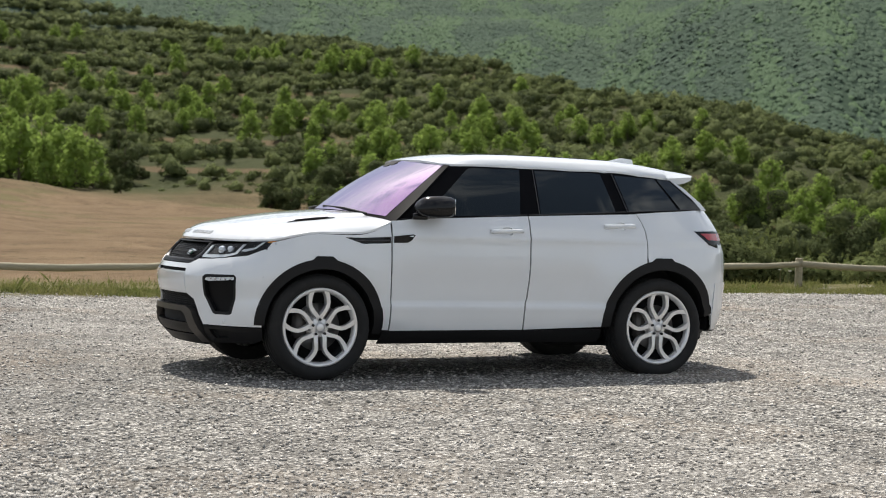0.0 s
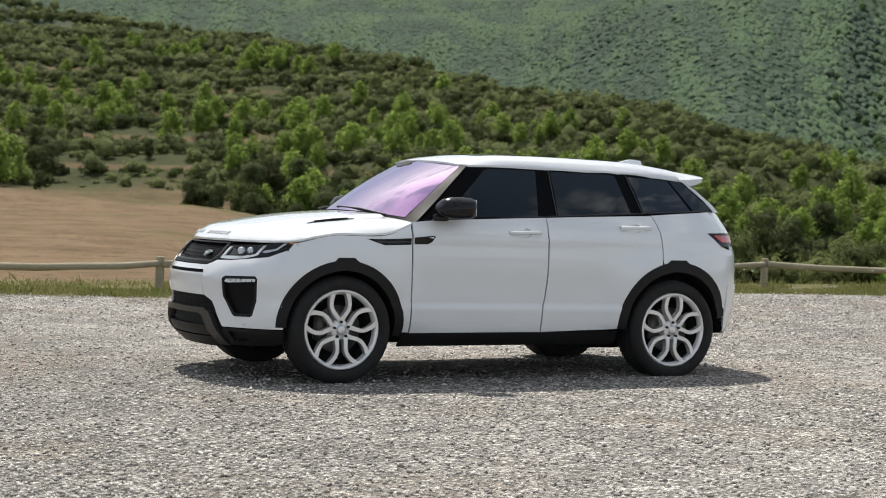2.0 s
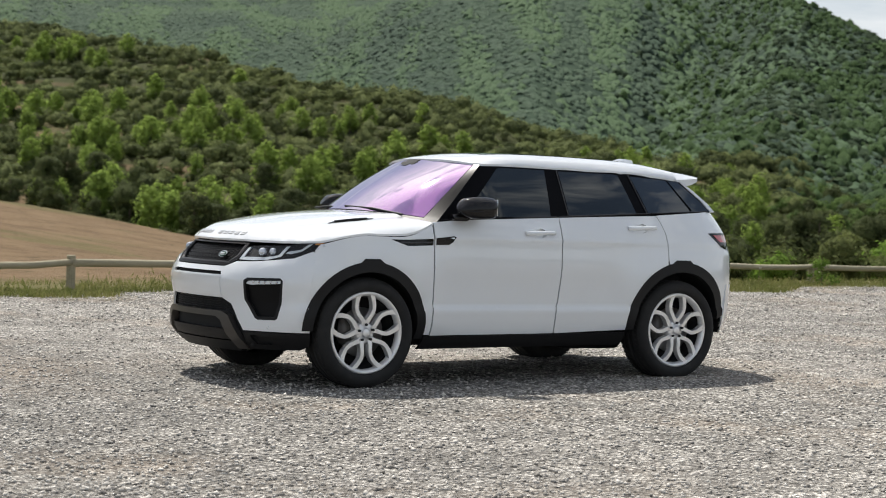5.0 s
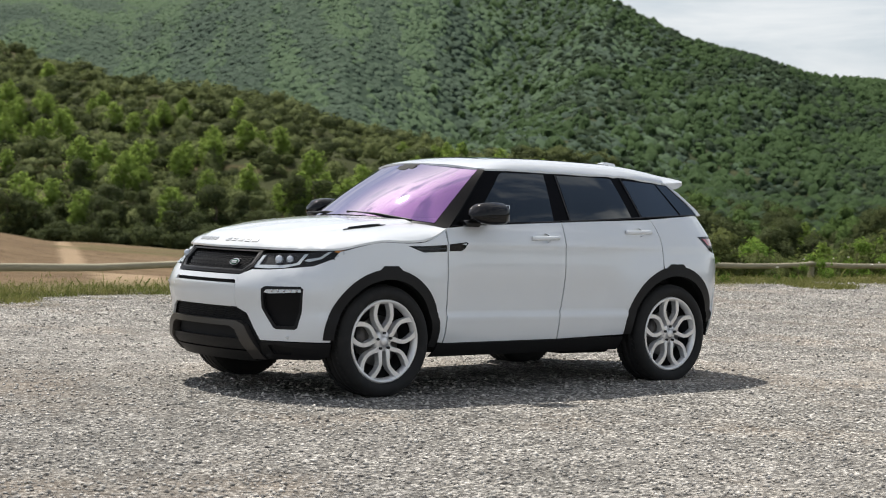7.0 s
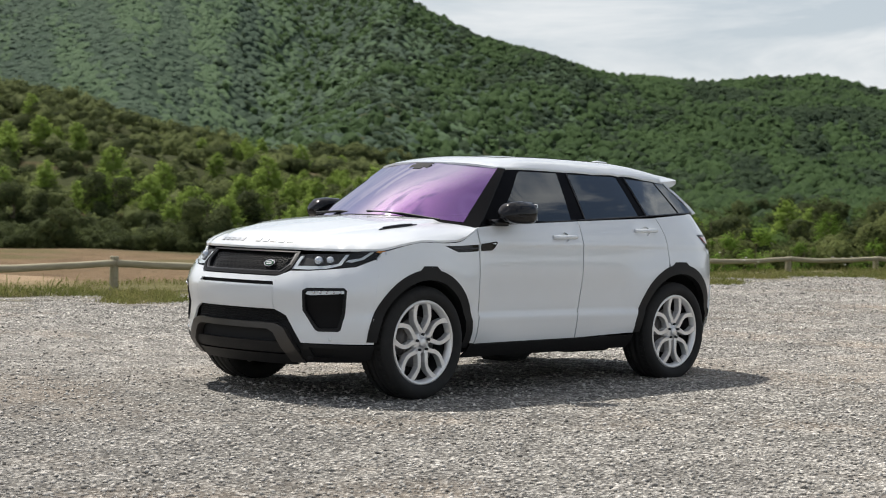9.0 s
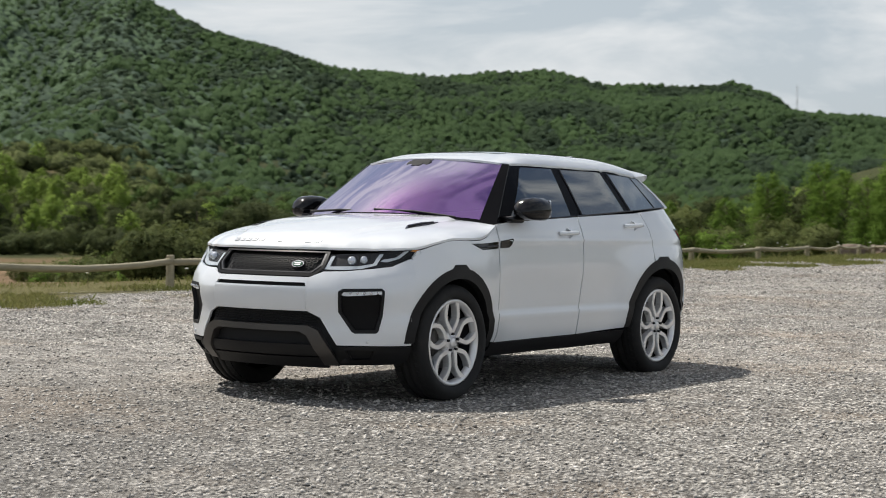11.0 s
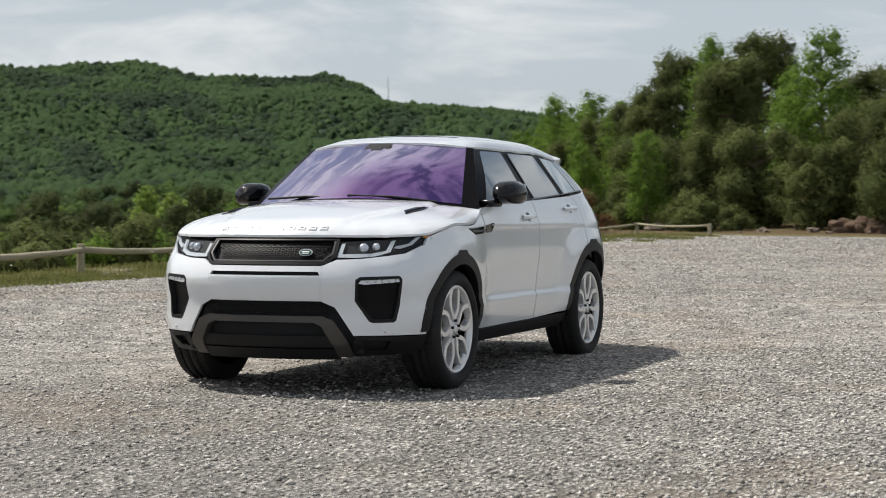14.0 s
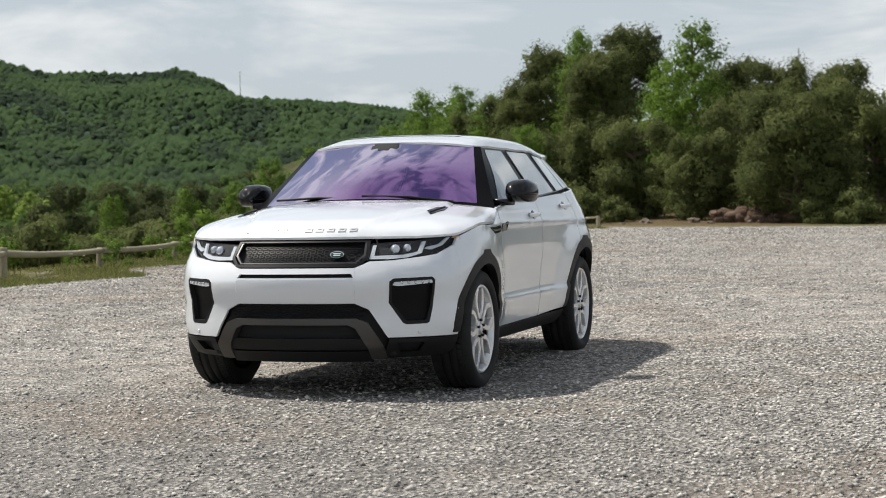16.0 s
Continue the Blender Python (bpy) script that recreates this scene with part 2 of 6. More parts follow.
def ground_material(m):
    p = place(m)
    sep = node(m, "SeparateXYZ")
    wire(m, p, sep.inputs[0])
    # crushed stone: two sizes of chips, every chip its own grey
    chips = node(m, "TexVoronoi", Scale=36.0, Randomness=1.0)
    small = node(m, "TexVoronoi", Scale=70.0, Randomness=1.0)
    wire(m, p, chips.inputs["Vector"])
    wire(m, p, small.inputs["Vector"])
    grey = node(m, "SeparateColor")
    wire(m, chips.outputs["Color"], grey.inputs[0])
    grey2 = node(m, "SeparateColor")
    wire(m, small.outputs["Color"], grey2.inputs[0])
    tone = blend(m, steps(m, grey.outputs[0], 0.05, 0.95), (0.075, 0.071, 0.066), (0.74, 0.705, 0.65))
    tone2 = blend(m, steps(m, grey2.outputs[1], 0.05, 0.95), (0.09, 0.085, 0.077), (0.66, 0.63, 0.57))
    gravel = blend(m, steps(m, grain(m, 9.0, 2.0, 0.5, p), 0.42, 0.58), tone, tone2)
    # gaps between the chips are coloured dark, in place of the shade there
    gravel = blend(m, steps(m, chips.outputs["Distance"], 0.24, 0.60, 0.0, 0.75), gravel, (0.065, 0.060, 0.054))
    dusty = blend(m, steps(m, grain(m, 0.45, 6.0, 0.66, p), 0.50, 0.66, 0.0, 0.40), gravel, (0.22, 0.165, 0.115))
    dusty = blend(m, steps(m, grain(m, 0.16, 4.0, 0.55, p), 0.46, 0.62, 0.0, 0.22), dusty, (0.43, 0.40, 0.36))
    # trodden and loose patches
    mottle = steps(m, grain(m, 1.7, 5.0, 0.7, p), 0.36, 0.64, 0.98, 1.54)
    speck = steps(m, grain(m, 7.0, 4.0, 0.75, p), 0.36, 0.64, 0.78, 1.28)
    both = node(m, "Math")
    both.operation = "MULTIPLY"
    wire(m, mottle, both.inputs[0])
    wire(m, speck, both.inputs[1])
    shade = node(m, "VectorMath")
    shade.operation = "SCALE"
    wire(m, dusty, shade.inputs[0])
    wire(m, both.outputs[0], shade.inputs["Scale"])
    # gravel blends to a darker grey near one spot, fading out by 9 m
    apart = node(m, "VectorMath")
    apart.operation = "DISTANCE"
    wire(m, p, apart.inputs[0])
    apart.inputs[1].default_value = (7.5, -1.5, 0)
    dusty = blend(m, steps(m, apart.outputs["Value"], 3.0, 9.0, 0.42, 0.0), shade.outputs[0], (0.13, 0.125, 0.118))
    # bare field, dry grass and scrub earth beyond the fence
    earth = blend(m, steps(m, grain(m, 0.35, 6.0, 0.65, p), 0.25, 0.75), (0.105, 0.070, 0.040), (0.235, 0.165, 0.098))
    earth = blend(m, steps(m, grain(m, 4.0, 4.0, 0.7, p), 0.5, 0.7, 0.0, 0.5), earth, (0.20, 0.135, 0.08))
    earth = blend(m, steps(m, grain(m, 2.2, 3.0, 0.6, p), 0.60, 0.66, 0.0, 0.7), earth, (0.048, 0.042, 0.018))
    # a pale worn track leading down from the fence
    across = node(m, "VectorMath")
    across.operation = "DOT_PRODUCT"
    wire(m, p, across.inputs[0])
    across.inputs[1].default_value = (0.89, -0.45, 0.0)
    off = node(m, "Math")
    off.operation = "SUBTRACT"
    wire(m, across.outputs["Value"], off.inputs[0])
    off.inputs[1].default_value = 1.75
    far_off = node(m, "Math")
    far_off.operation = "ABSOLUTE"
    wire(m, off.outputs[0], far_off.inputs[0])
    ragged = node(m, "Math")
    ragged.operation = "MULTIPLY_ADD"
    wire(m, grain(m, 1.2, 4.0, 0.7, p), ragged.inputs[0])
    ragged.inputs[1].default_value = 0.9
    wire(m, far_off.outputs[0], ragged.inputs[2])
    earth = blend(m, steps(m, ragged.outputs[0], 0.75, 1.15, 0.85, 0.0), earth, (0.36, 0.265, 0.17))
    weeds = blend(m, grain(m, 3.0, 5.0, 0.7, p), (0.055, 0.065, 0.022), (0.15, 0.135, 0.055))
    earth = blend(m, steps(m, grain(m, 0.055, 4.0, 0.6, p), 0.54, 0.60, 0.0, 0.6), earth, weeds)
    hill = blend(m, grain(m, 0.5, 5.0, 0.7, p), (0.030, 0.038, 0.015), (0.072, 0.078, 0.032))
    hill = blend(m, steps(m, grain(m, 0.07, 4.0, 0.6, p), 0.55, 0.64, 0.0, 0.7), hill, (0.155, 0.125, 0.062))
    # bare risers of the old terraces
    band = node(m, "Math")
    band.operation = "MULTIPLY_ADD"
    wire(m, sep.outputs["Z"], band.inputs[0])
    band.inputs[1].default_value = 1 / 4.6
    wire(m, steps(m, grain(m, 0.03, 3.0, 0.6, p), 0.3, 0.7, -0.08, 0.08), band.inputs[2])
    fold = node(m, "Math")
    fold.operation = "FRACT"
    wire(m, band.outputs[0], fold.inputs[0])
    risers = node(m, "Math")
    risers.operation = "MULTIPLY"
    wire(m, steps(m, fold.outputs[0], 0.13, 0.18, 0.7, 0.0), risers.inputs[0])
    wire(m, steps(m, sep.outputs["X"], -105.0, -85.0), risers.inputs[1])
    hill = blend(m, risers.outputs[0], hill, (0.150, 0.102, 0.060))
    # unbroken forest canopy on the mountain, crown by crown, its bluish tint painted-in haze
    crown = node(m, "TexVoronoi", Scale=0.22, Randomness=1.0)
    wire(m, p, crown.inputs["Vector"])
    crown_tone = node(m, "SeparateColor")
    wire(m, crown.outputs["Color"], crown_tone.inputs[0])
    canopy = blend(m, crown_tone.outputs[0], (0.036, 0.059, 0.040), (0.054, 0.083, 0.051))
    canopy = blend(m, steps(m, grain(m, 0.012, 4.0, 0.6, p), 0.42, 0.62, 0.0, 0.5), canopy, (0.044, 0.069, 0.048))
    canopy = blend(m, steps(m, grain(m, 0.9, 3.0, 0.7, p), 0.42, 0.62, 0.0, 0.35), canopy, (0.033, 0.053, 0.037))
    # how far past the gravel's edge
    out = node(m, "Math")
    out.operation = "MULTIPLY_ADD"
    wire(m, sep.outputs["Y"], out.inputs[0])
    out.inputs[1].default_value, out.inputs[2].default_value = -1.0, -8.6
    west = node(m, "Math")
    west.operation = "MULTIPLY_ADD"
    wire(m, sep.outputs["X"], west.inputs[0])
    west.inputs[1].default_value, west.inputs[2].default_value = -1.0, -39.5
    most = node(m, "Math")
    most.operation = "MAXIMUM"
    wire(m, out.outputs[0], most.inputs[0])
    wire(m, west.outputs[0], most.inputs[1])
    wob = node(m, "Math")
    wob.operation = "MULTIPLY_ADD"
    wire(m, grain(m, 0.9, 5.0, 0.7, p), wob.inputs[0])
    wob.inputs[1].default_value = 5.0
    wire(m, most.outputs[0], wob.inputs[2])
    past = steps(m, wob.outputs[0], 1.6, 2.9)
    verge = blend(m, grain(m, 6.0, 5.0, 0.7, p), (0.080, 0.088, 0.030), (0.180, 0.150, 0.072))
    land = blend(m, steps(m, most.outputs[0], 1.2, 3.0), verge, earth)
    reach = node(m, "VectorMath")
    reach.operation = "DISTANCE"
    wire(m, p, reach.inputs[0])
    reach.inputs[1].default_value = (EYE_X, EYE_Y, 0)
    slope = node(m, "Math")
    slope.operation = "MAXIMUM"
    wire(m, steps(m, reach.outputs["Value"], 185.0, 215.0), slope.inputs[0])
    wire(m, steps(m, sep.outputs["X"], -68.0, -80.0), slope.inputs[1])
    land = blend(m, slope.outputs[0], land, hill)
    beside = node(m, "VectorMath")
    beside.operation = "DOT_PRODUCT"
    wire(m, p, beside.inputs[0])
    beside.inputs[1].default_value = (-0.766, 0.643, 0.0)
    thicket = node(m, "Math")
    thicket.operation = "MULTIPLY"
    wire(m, steps(m, beside.outputs["Value"], 0.5, 5.0, 0.0, 0.9), thicket.inputs[0])
    wire(m, steps(m, most.outputs[0], 2.4, 4.0), thicket.inputs[1])
    land = blend(m, thicket.outputs[0], land, hill)
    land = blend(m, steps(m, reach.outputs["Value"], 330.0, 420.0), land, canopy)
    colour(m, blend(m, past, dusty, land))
    bump = node(m, "Math")
    bump.operation = "MULTIPLY_ADD"
    wire(m, chips.outputs["Distance"], bump.inputs[0])
    bump.inputs[1].default_value = -1.0
    wire(m, steps(m, small.outputs["Distance"], 0.0, 1.0, 0.4, 0.0), bump.inputs[2])
    fade = node(m, "Math")
    fade.operation = "MULTIPLY"
    wire(m, bump.outputs[0], fade.inputs[0])
    wire(m, steps(m, past, 0.0, 1.0, 1.0, 0.0), fade.inputs[1])
    clods = node(m, "Math")
    clods.operation = "MULTIPLY_ADD"
    wire(m, grain(m, 1.6, 6.0, 0.7, p), clods.inputs[0])
    rough_earth = node(m, "Math")
    rough_earth.operation = "MULTIPLY"
    wire(m, steps(m, past, 0.0, 1.0, 0.0, 9.0), rough_earth.inputs[0])
    wire(m, steps(m, reach.outputs["Value"], 250.0, 420.0, 1.0, 0.08), rough_earth.inputs[1])
    wire(m, rough_earth.outputs[0], clods.inputs[1])
    wire(m, fade.outputs[0], clods.inputs[2])
    tops = node(m, "Math")
    tops.operation = "MULTIPLY_ADD"
    wire(m, crown.outputs["Distance"], tops.inputs[0])
    wire(m, steps(m, reach.outputs["Value"], 430.0, 520.0, 0.0, -9.0), tops.inputs[1])
    wire(m, clods.outputs[0], tops.inputs[2])
    relief(m, tops.outputs[0], 1.0, 0.026)


ground_material(GROUND)
ground = tagged(new("ground", ground_sheet()), "grey gravel lot running into brown fields and hills", "ground", kind="structure")
ground.data.materials.append(GROUND)


# ---- building blocks ----
def part(name, bm, mat, parent=None, label="", smooth=True):
    """One mesh object out of a bmesh, as a part of parent."""
    me = bpy.data.meshes.new(name)
    bm.to_mesh(me)
    bm.free()
    me.materials.append(mat)
    for p in me.polygons:
        p.use_smooth = smooth
    ob = new(name, me)
    if parent is not None:
        ob.parent = parent
    if label:
        ob["label"] = label
    return ob


def mesh_object(name, verts, faces, mat, parent=None, smooth=False):
    me = bpy.data.meshes.new(name)
    me.from_pydata([tuple(v) for v in verts], [], [tuple(f) for f in faces])
    me.materials.append(mat)
    if smooth:
        me.polygons.foreach_set("use_smooth", [True] * len(me.polygons))
    me.update()
    ob = new(name, me)
    if parent is not None:
        ob.parent = parent
    return ob


def icosphere(level):
    bm = bmesh.new()
    bmesh.ops.create_icosphere(bm, subdivisions=level, radius=1.0)
    v = np.array([p.co[:] for p in bm.verts])
    f = np.array([[p.index for p in t.verts] for t in bm.faces])
    bm.free()
    return v, f


ROUND = {k: icosphere(k) for k in (1, 2, 3)}


def lumps(rng, blobs, level, rough=0.3):
    """Ragged foliage masses, one for each ellipsoid (x, y, z, rx, ry, rz). Returns vertices, triangles and normals."""
    base, tri = ROUND[level]
    vs, fs, ns, k = [], [], [], 0
    for x, y, z, rx, ry, rz in blobs:
        w = rng.random() * 6.28
        turn = np.array([[math.cos(w), -math.sin(w), 0], [math.sin(w), math.cos(w), 0], [0, 0, 1]])
        way = base @ turn.T
        wave = np.zeros(len(way))
        for f in (2.2, 4.5):
            wave += np.sin(way @ rng.normal(size=(3, 3)) * f + rng.random(3) * 6.28).sum(1) * 0.45 / f
        swell = 1 + rough * (wave + 0.55 * rng.normal(size=len(way)).clip(-1.6, 1.6))
        v = way * swell[:, None] * (rx, ry, rz)
        a, b, c = v[tri[:, 0]], v[tri[:, 1]], v[tri[:, 2]]
        fn = np.cross(b - a, c - a)
        n = np.zeros_like(v)
        for i in range(3):
            np.add.at(n, tri[:, i], fn)
        n /= np.linalg.norm(n, axis=1)[:, None] + 1e-9
        n += (0, 0, 0.45)
        n /= np.linalg.norm(n, axis=1)[:, None] + 1e-9
        vs.append(v + (x, y, z))
        fs.append(tri + k)
        ns.append(n)
        k += len(v)
    return np.concatenate(vs), np.concatenate(fs), np.concatenate(ns)


def leaves(rng, blobs, count, size, open_crown=0.35, flat=0.42):
    """Small bent leaf sprays over a set of ellipsoids (x, y, z, rx, ry, rz). Returns vertices, triangles and normals."""
    blobs = np.array(blobs, float)
    weight = (blobs[:, 3] * blobs[:, 5]) ** 1.0
    pick = rng.choice(len(blobs), count, p=weight / weight.sum())
    way = rng.normal(size=(count, 3))
    way /= np.linalg.norm(way, axis=1)[:, None]
    depth = 1.04 - open_crown * rng.random(count) ** 1.6
    b = blobs[pick]
    pos = b[:, :3] + way * b[:, 3:] * depth[:, None] * (1 + 0.12 * rng.normal(size=(count, 1)).clip(-2, 1.3))
    nrm = way + rng.normal(size=(count, 3)) * flat + np.array([0, 0, 0.25])
    nrm /= np.linalg.norm(nrm, axis=1)[:, None]
    side = np.cross(nrm, rng.normal(size=(count, 3)))
    side /= np.linalg.norm(side, axis=1)[:, None] + 1e-9
    up = np.cross(nrm, side)
    s = size * (0.6 + 0.8 * rng.random(count))[:, None]
    v = np.stack([pos - side * s, pos - up * s * 0.55 + nrm * s * 0.15, pos + side * s, pos + up * s * 0.55 + nrm * s * 0.15], 1).reshape(-1, 3)
    k = 4 * np.arange(count)[:, None]
    f = np.concatenate([k + (0, 1, 2), k + (0, 2, 3)])
    soft = way / b[:, 3:] * b[:, 3:4] * 0.7 + nrm * 0.5 + np.array([0, 0, 0.5])
    soft /= np.linalg.norm(soft, axis=1)[:, None]
    return v, f, np.repeat(soft, 4, axis=0)


def joined(*clouds):
    k, vs, fs, ns = 0, [], [], []
    for v, f, n in clouds:
        vs.append(v)
        fs.append(f + k)
        ns.append(n)
        k += len(v)
    return np.concatenate(vs), np.concatenate(fs), np.concatenate(ns)


def foliage_mesh(name, v, f, n, mat):
    me = bpy.data.meshes.new(name)
    me.vertices.add(len(v))
    me.vertices.foreach_set("co", v.astype(np.float32).ravel())
    me.loops.add(len(f) * 3)
    me.loops.foreach_set("vertex_index", f.astype(np.int32).ravel())
    me.polygons.add(len(f))
    me.polygons.foreach_set("loop_start", np.arange(0, len(f) * 3, 3, dtype=np.int32))
    me.materials.append(mat)
    me.update(calc_edges=True)
    me.polygons.foreach_set("use_smooth", [True] * len(me.polygons))
    me.normals_split_custom_set_from_vertices(n.tolist())
    return me


def limb(verts, faces, a, b, ra, rb, sides=6):
    """A tapered round limb from a to b, added to verts and faces."""
    a, b = Vector(a), Vector(b)
    q = (b - a).to_track_quat("Z", "Y")
    k = len(verts)
    for c, r in ((a, ra), (b, rb)):
        for i in range(sides):
            w = 2 * math.pi * i / sides
            verts.append(tuple(c + q @ Vector((r * math.cos(w), r * math.sin(w), 0))))
    for i in range(sides):
        j = (i + 1) % sides
        faces.append((k + i, k + j, k + sides + j, k + sides + i))


def tree(name, seed, height, blobs, count, size, leafmat, girth, label, category, open_crown=0.35, level=2, fill=0.74):
    """An Empty at the foot, with a trunk that branches and a crown of leaf sprays round denser masses."""
    rng = np.random.default_rng(seed)
    root = new(name)
    tagged(root, label, category)
    tv, tf = [], []
    lean = rng.normal(size=2) * 0.02 * height
    top = (lean[0], lean[1], height * 0.86)
    mid = (lean[0] * 0.3, lean[1] * 0.3, height * 0.4)
    limb(tv, tf, (0, 0, -0.4), mid, girth, girth * 0.7, 8)
    limb(tv, tf, mid, top, girth * 0.7, girth * 0.18, 8)
    for x, y, z, rx, ry, rz in blobs:
        foot = max(height * 0.12, min(height * 0.8, z - rz * 0.9))
        f = foot / height
        limb(tv, tf, (lean[0] * f, lean[1] * f, foot), (x, y, z), girth * 0.32, girth * 0.08, 5)
    mesh_object("trunk", tv, tf, BARK, root, True)
    core = [(x, y, z, rx * fill, ry * fill, rz * fill) for x, y, z, rx, ry, rz in blobs]
    cloud = joined(lumps(rng, core, level, 0.46), leaves(rng, blobs, count, size, open_crown))
    new("crown", foliage_mesh("crown", *cloud, leafmat)).parent = root
    return root


def pine_blobs(seed, height, spread, n=17):
    rng = np.random.default_rng(seed)
    out = []
    for k in range(n):
        h = 0.2 + 0.74 * k / (n - 1)
        wide = spread * 0.82 * math.sqrt(max(0.03, 1 - ((h - 0.40) / 0.60) ** 2))
        r = wide * (0.42 + 0.2 * rng.random()) + 0.14
        w = 2.4 * k + 0.5 * rng.normal()
        o = wide * 0.55 * (0.7 + 0.5 * rng.random())
        out.append((o * math.cos(w), o * math.sin(w), h * height, r, r, r * 0.85))
    return out


def round_blobs(seed, height, spread, n=14, low=0.28, mass=0.34):
    rng = np.random.default_rng(seed)
    out = []
    for k in range(n):
        w, h = rng.random() * 6.28, low + (0.9 - low) * rng.random()
        o = spread * 0.62 * math.sqrt(rng.random()) * math.sqrt(max(0.05, 1 - ((h - 0.5) / 0.55) ** 2))
        r = spread * (mass + 0.22 * rng.random() ** 1.5)
        out.append((o * math.cos(w), o * math.sin(w), h * height, r, r, min(r, height * 0.3)))
    return out


def stand(ob, x, y, size=1.0, turn=0.0, sink=0.0):
    ob.matrix_basis = Matrix.Translation((x, y, ground_height(x, y) - sink)) @ Matrix.Rotation(turn, 4, "Z") @ Matrix.Scale(size, 4)
    return ob


def plant_copy(ob, x, y, size=1.0, turn=0.0, sink=0.0):
    c = copy_thing(ob, Matrix.Identity(4))
    return stand(c, x, y, size, turn, sink)


def bearing(a, r):
    return EYE_X - r * math.sin(radians(a)), EYE_Y - r * math.cos(radians(a))


def scatter_clumps(name, spots, protos, mat, label, category):
    """Very many plants as one mesh: each spot (x, y, size, squash) takes one of the leaf clouds."""
    allv, allf, alln, k = [], [], [], 0
    rng = np.random.default_rng(5)
    for i, (x, y, s, q) in enumerate(spots):
        v, f, n = protos[i % len(protos)]
        w = rng.random() * 6.28
        c, d = math.cos(w), math.sin(w)
        p = np.stack([(v[:, 0] * c - v[:, 1] * d) * s + x, (v[:, 0] * d + v[:, 1] * c) * s + y, v[:, 2] * s * q + ground_height(x, y)], 1)
        allv.append(p)
        allf.append(f + k)
        alln.append(np.stack([n[:, 0] * c - n[:, 1] * d, n[:, 0] * d + n[:, 1] * c, n[:, 2]], 1))
        k += len(v)
    me = foliage_mesh(name, np.concatenate(allv), np.concatenate(allf), np.concatenate(alln), mat)
    return tagged(new(name, me), label, category, kind="stuff")


# ---- woods and scrub on the hills ----
def round_crowns(seed, n, masses, level, sprays=0, size=0.1, rough=0.36):
    """Crowns about 2 wide and 1.7 high, to be planted by the thousand."""
    out = []
    for k in range(n):
        rng = np.random.default_rng(seed + k)
        blobs = [(0.42 * rng.normal(), 0.42 * rng.normal(), 0.5 + 0.75 * rng.random(), 0.72 + 0.2 * rng.random(), 0.72, 0.6 + 0.2 * rng.random()) for i in range(masses)]
        if masses == 1:
            blobs = [(0, 0, 0.75, 1.0, 0.95, 0.95)]
        core = [(*b[:3], *(0.82 * q for q in b[3:])) for b in blobs] if sprays else blobs
        cloud = lumps(rng, core, level, rough)
        out.append(joined(cloud, leaves(rng, blobs, sprays, size, 0.25)) if sprays else cloud)
    return out


def terraced(a, z):
    """True on the bare risers and tracks of the old terraces."""
    return a < 27 and (z / 4.6) % 1.0 < (0.26 if z < 11 else 0.15)


def sheet_at(a, r):
    """Height of the ground sheet, and the steepest sight line up to there from the lot, for arrays of bearing and reach."""
    rr, z = SHEET["r"], SHEET["z"]
    if "sky" not in SHEET:
        SHEET["sky"] = np.maximum.accumulate((z - 1.2) / np.maximum(rr, 25.0)[:, None], axis=0)
    i = np.clip(np.searchsorted(rr, r) - 1, 1, len(rr) - 2)
    u = np.clip((r - rr[i]) / (rr[i + 1] - rr[i]), 0, 1)
    j = np.clip((a / 0.6).astype(int), 0, 159)
    w = np.clip(a / 0.6 - j, 0, 1)
    h = (z[i, j] * (1 - u) + z[i + 1, j] * u) * (1 - w) + (z[i, j + 1] * (1 - u) + z[i + 1, j + 1] * u) * w
    return h, SHEET["sky"][i - 1, j]


def domes(seed, n, sides, rings, tall=1.0, lift=0.8, peaked=False):
    """Low, uneven crowns about 2 wide, to be planted by the ten thousand."""
    out = []
    for k in range(n):
        rng = np.random.default_rng(seed + k)
        v, f = [], []
        for i in range(rings):
            w = i / rings
            r, h = math.cos(w * 1.45) ** 0.8, -0.35 + 1.35 * math.sin(w * 1.5)
            if peaked:
                r, h = 1 - 0.9 * w, -0.12 + 1.25 * w
            for q in range(sides):
                t = 2 * math.pi * (q + 0.5 * (i % 2)) / sides
                g = r * (1 + 0.20 * rng.normal())
                v.append((g * math.cos(t), g * math.sin(t), h * tall + (0.08 if peaked else 0.16) * rng.normal()))
        v.append((0.1 * rng.normal(), 0.1 * rng.normal(), tall))
        for i in range(rings - 1):
            for q in range(sides):
                p = (q + 1) % sides
                a, b, c, d = i * sides + q, i * sides + p, (i + 1) * sides + q, (i + 1) * sides + p
                f += [(a, b, d), (a, d, c)]
        f += [((rings - 1) * sides + q, (rings - 1) * sides + (q + 1) % sides, rings * sides) for q in range(sides)]
        v = np.array(v)
        m = v * (1, 1, 1 / tall) + (0, 0, 0.25)
        m = m / np.linalg.norm(m, axis=1)[:, None] + (0, 0, lift) + 0.2 * rng.normal(size=m.shape)
        out.append((v, np.array(f), m / np.linalg.norm(m, axis=1)[:, None]))
    return out


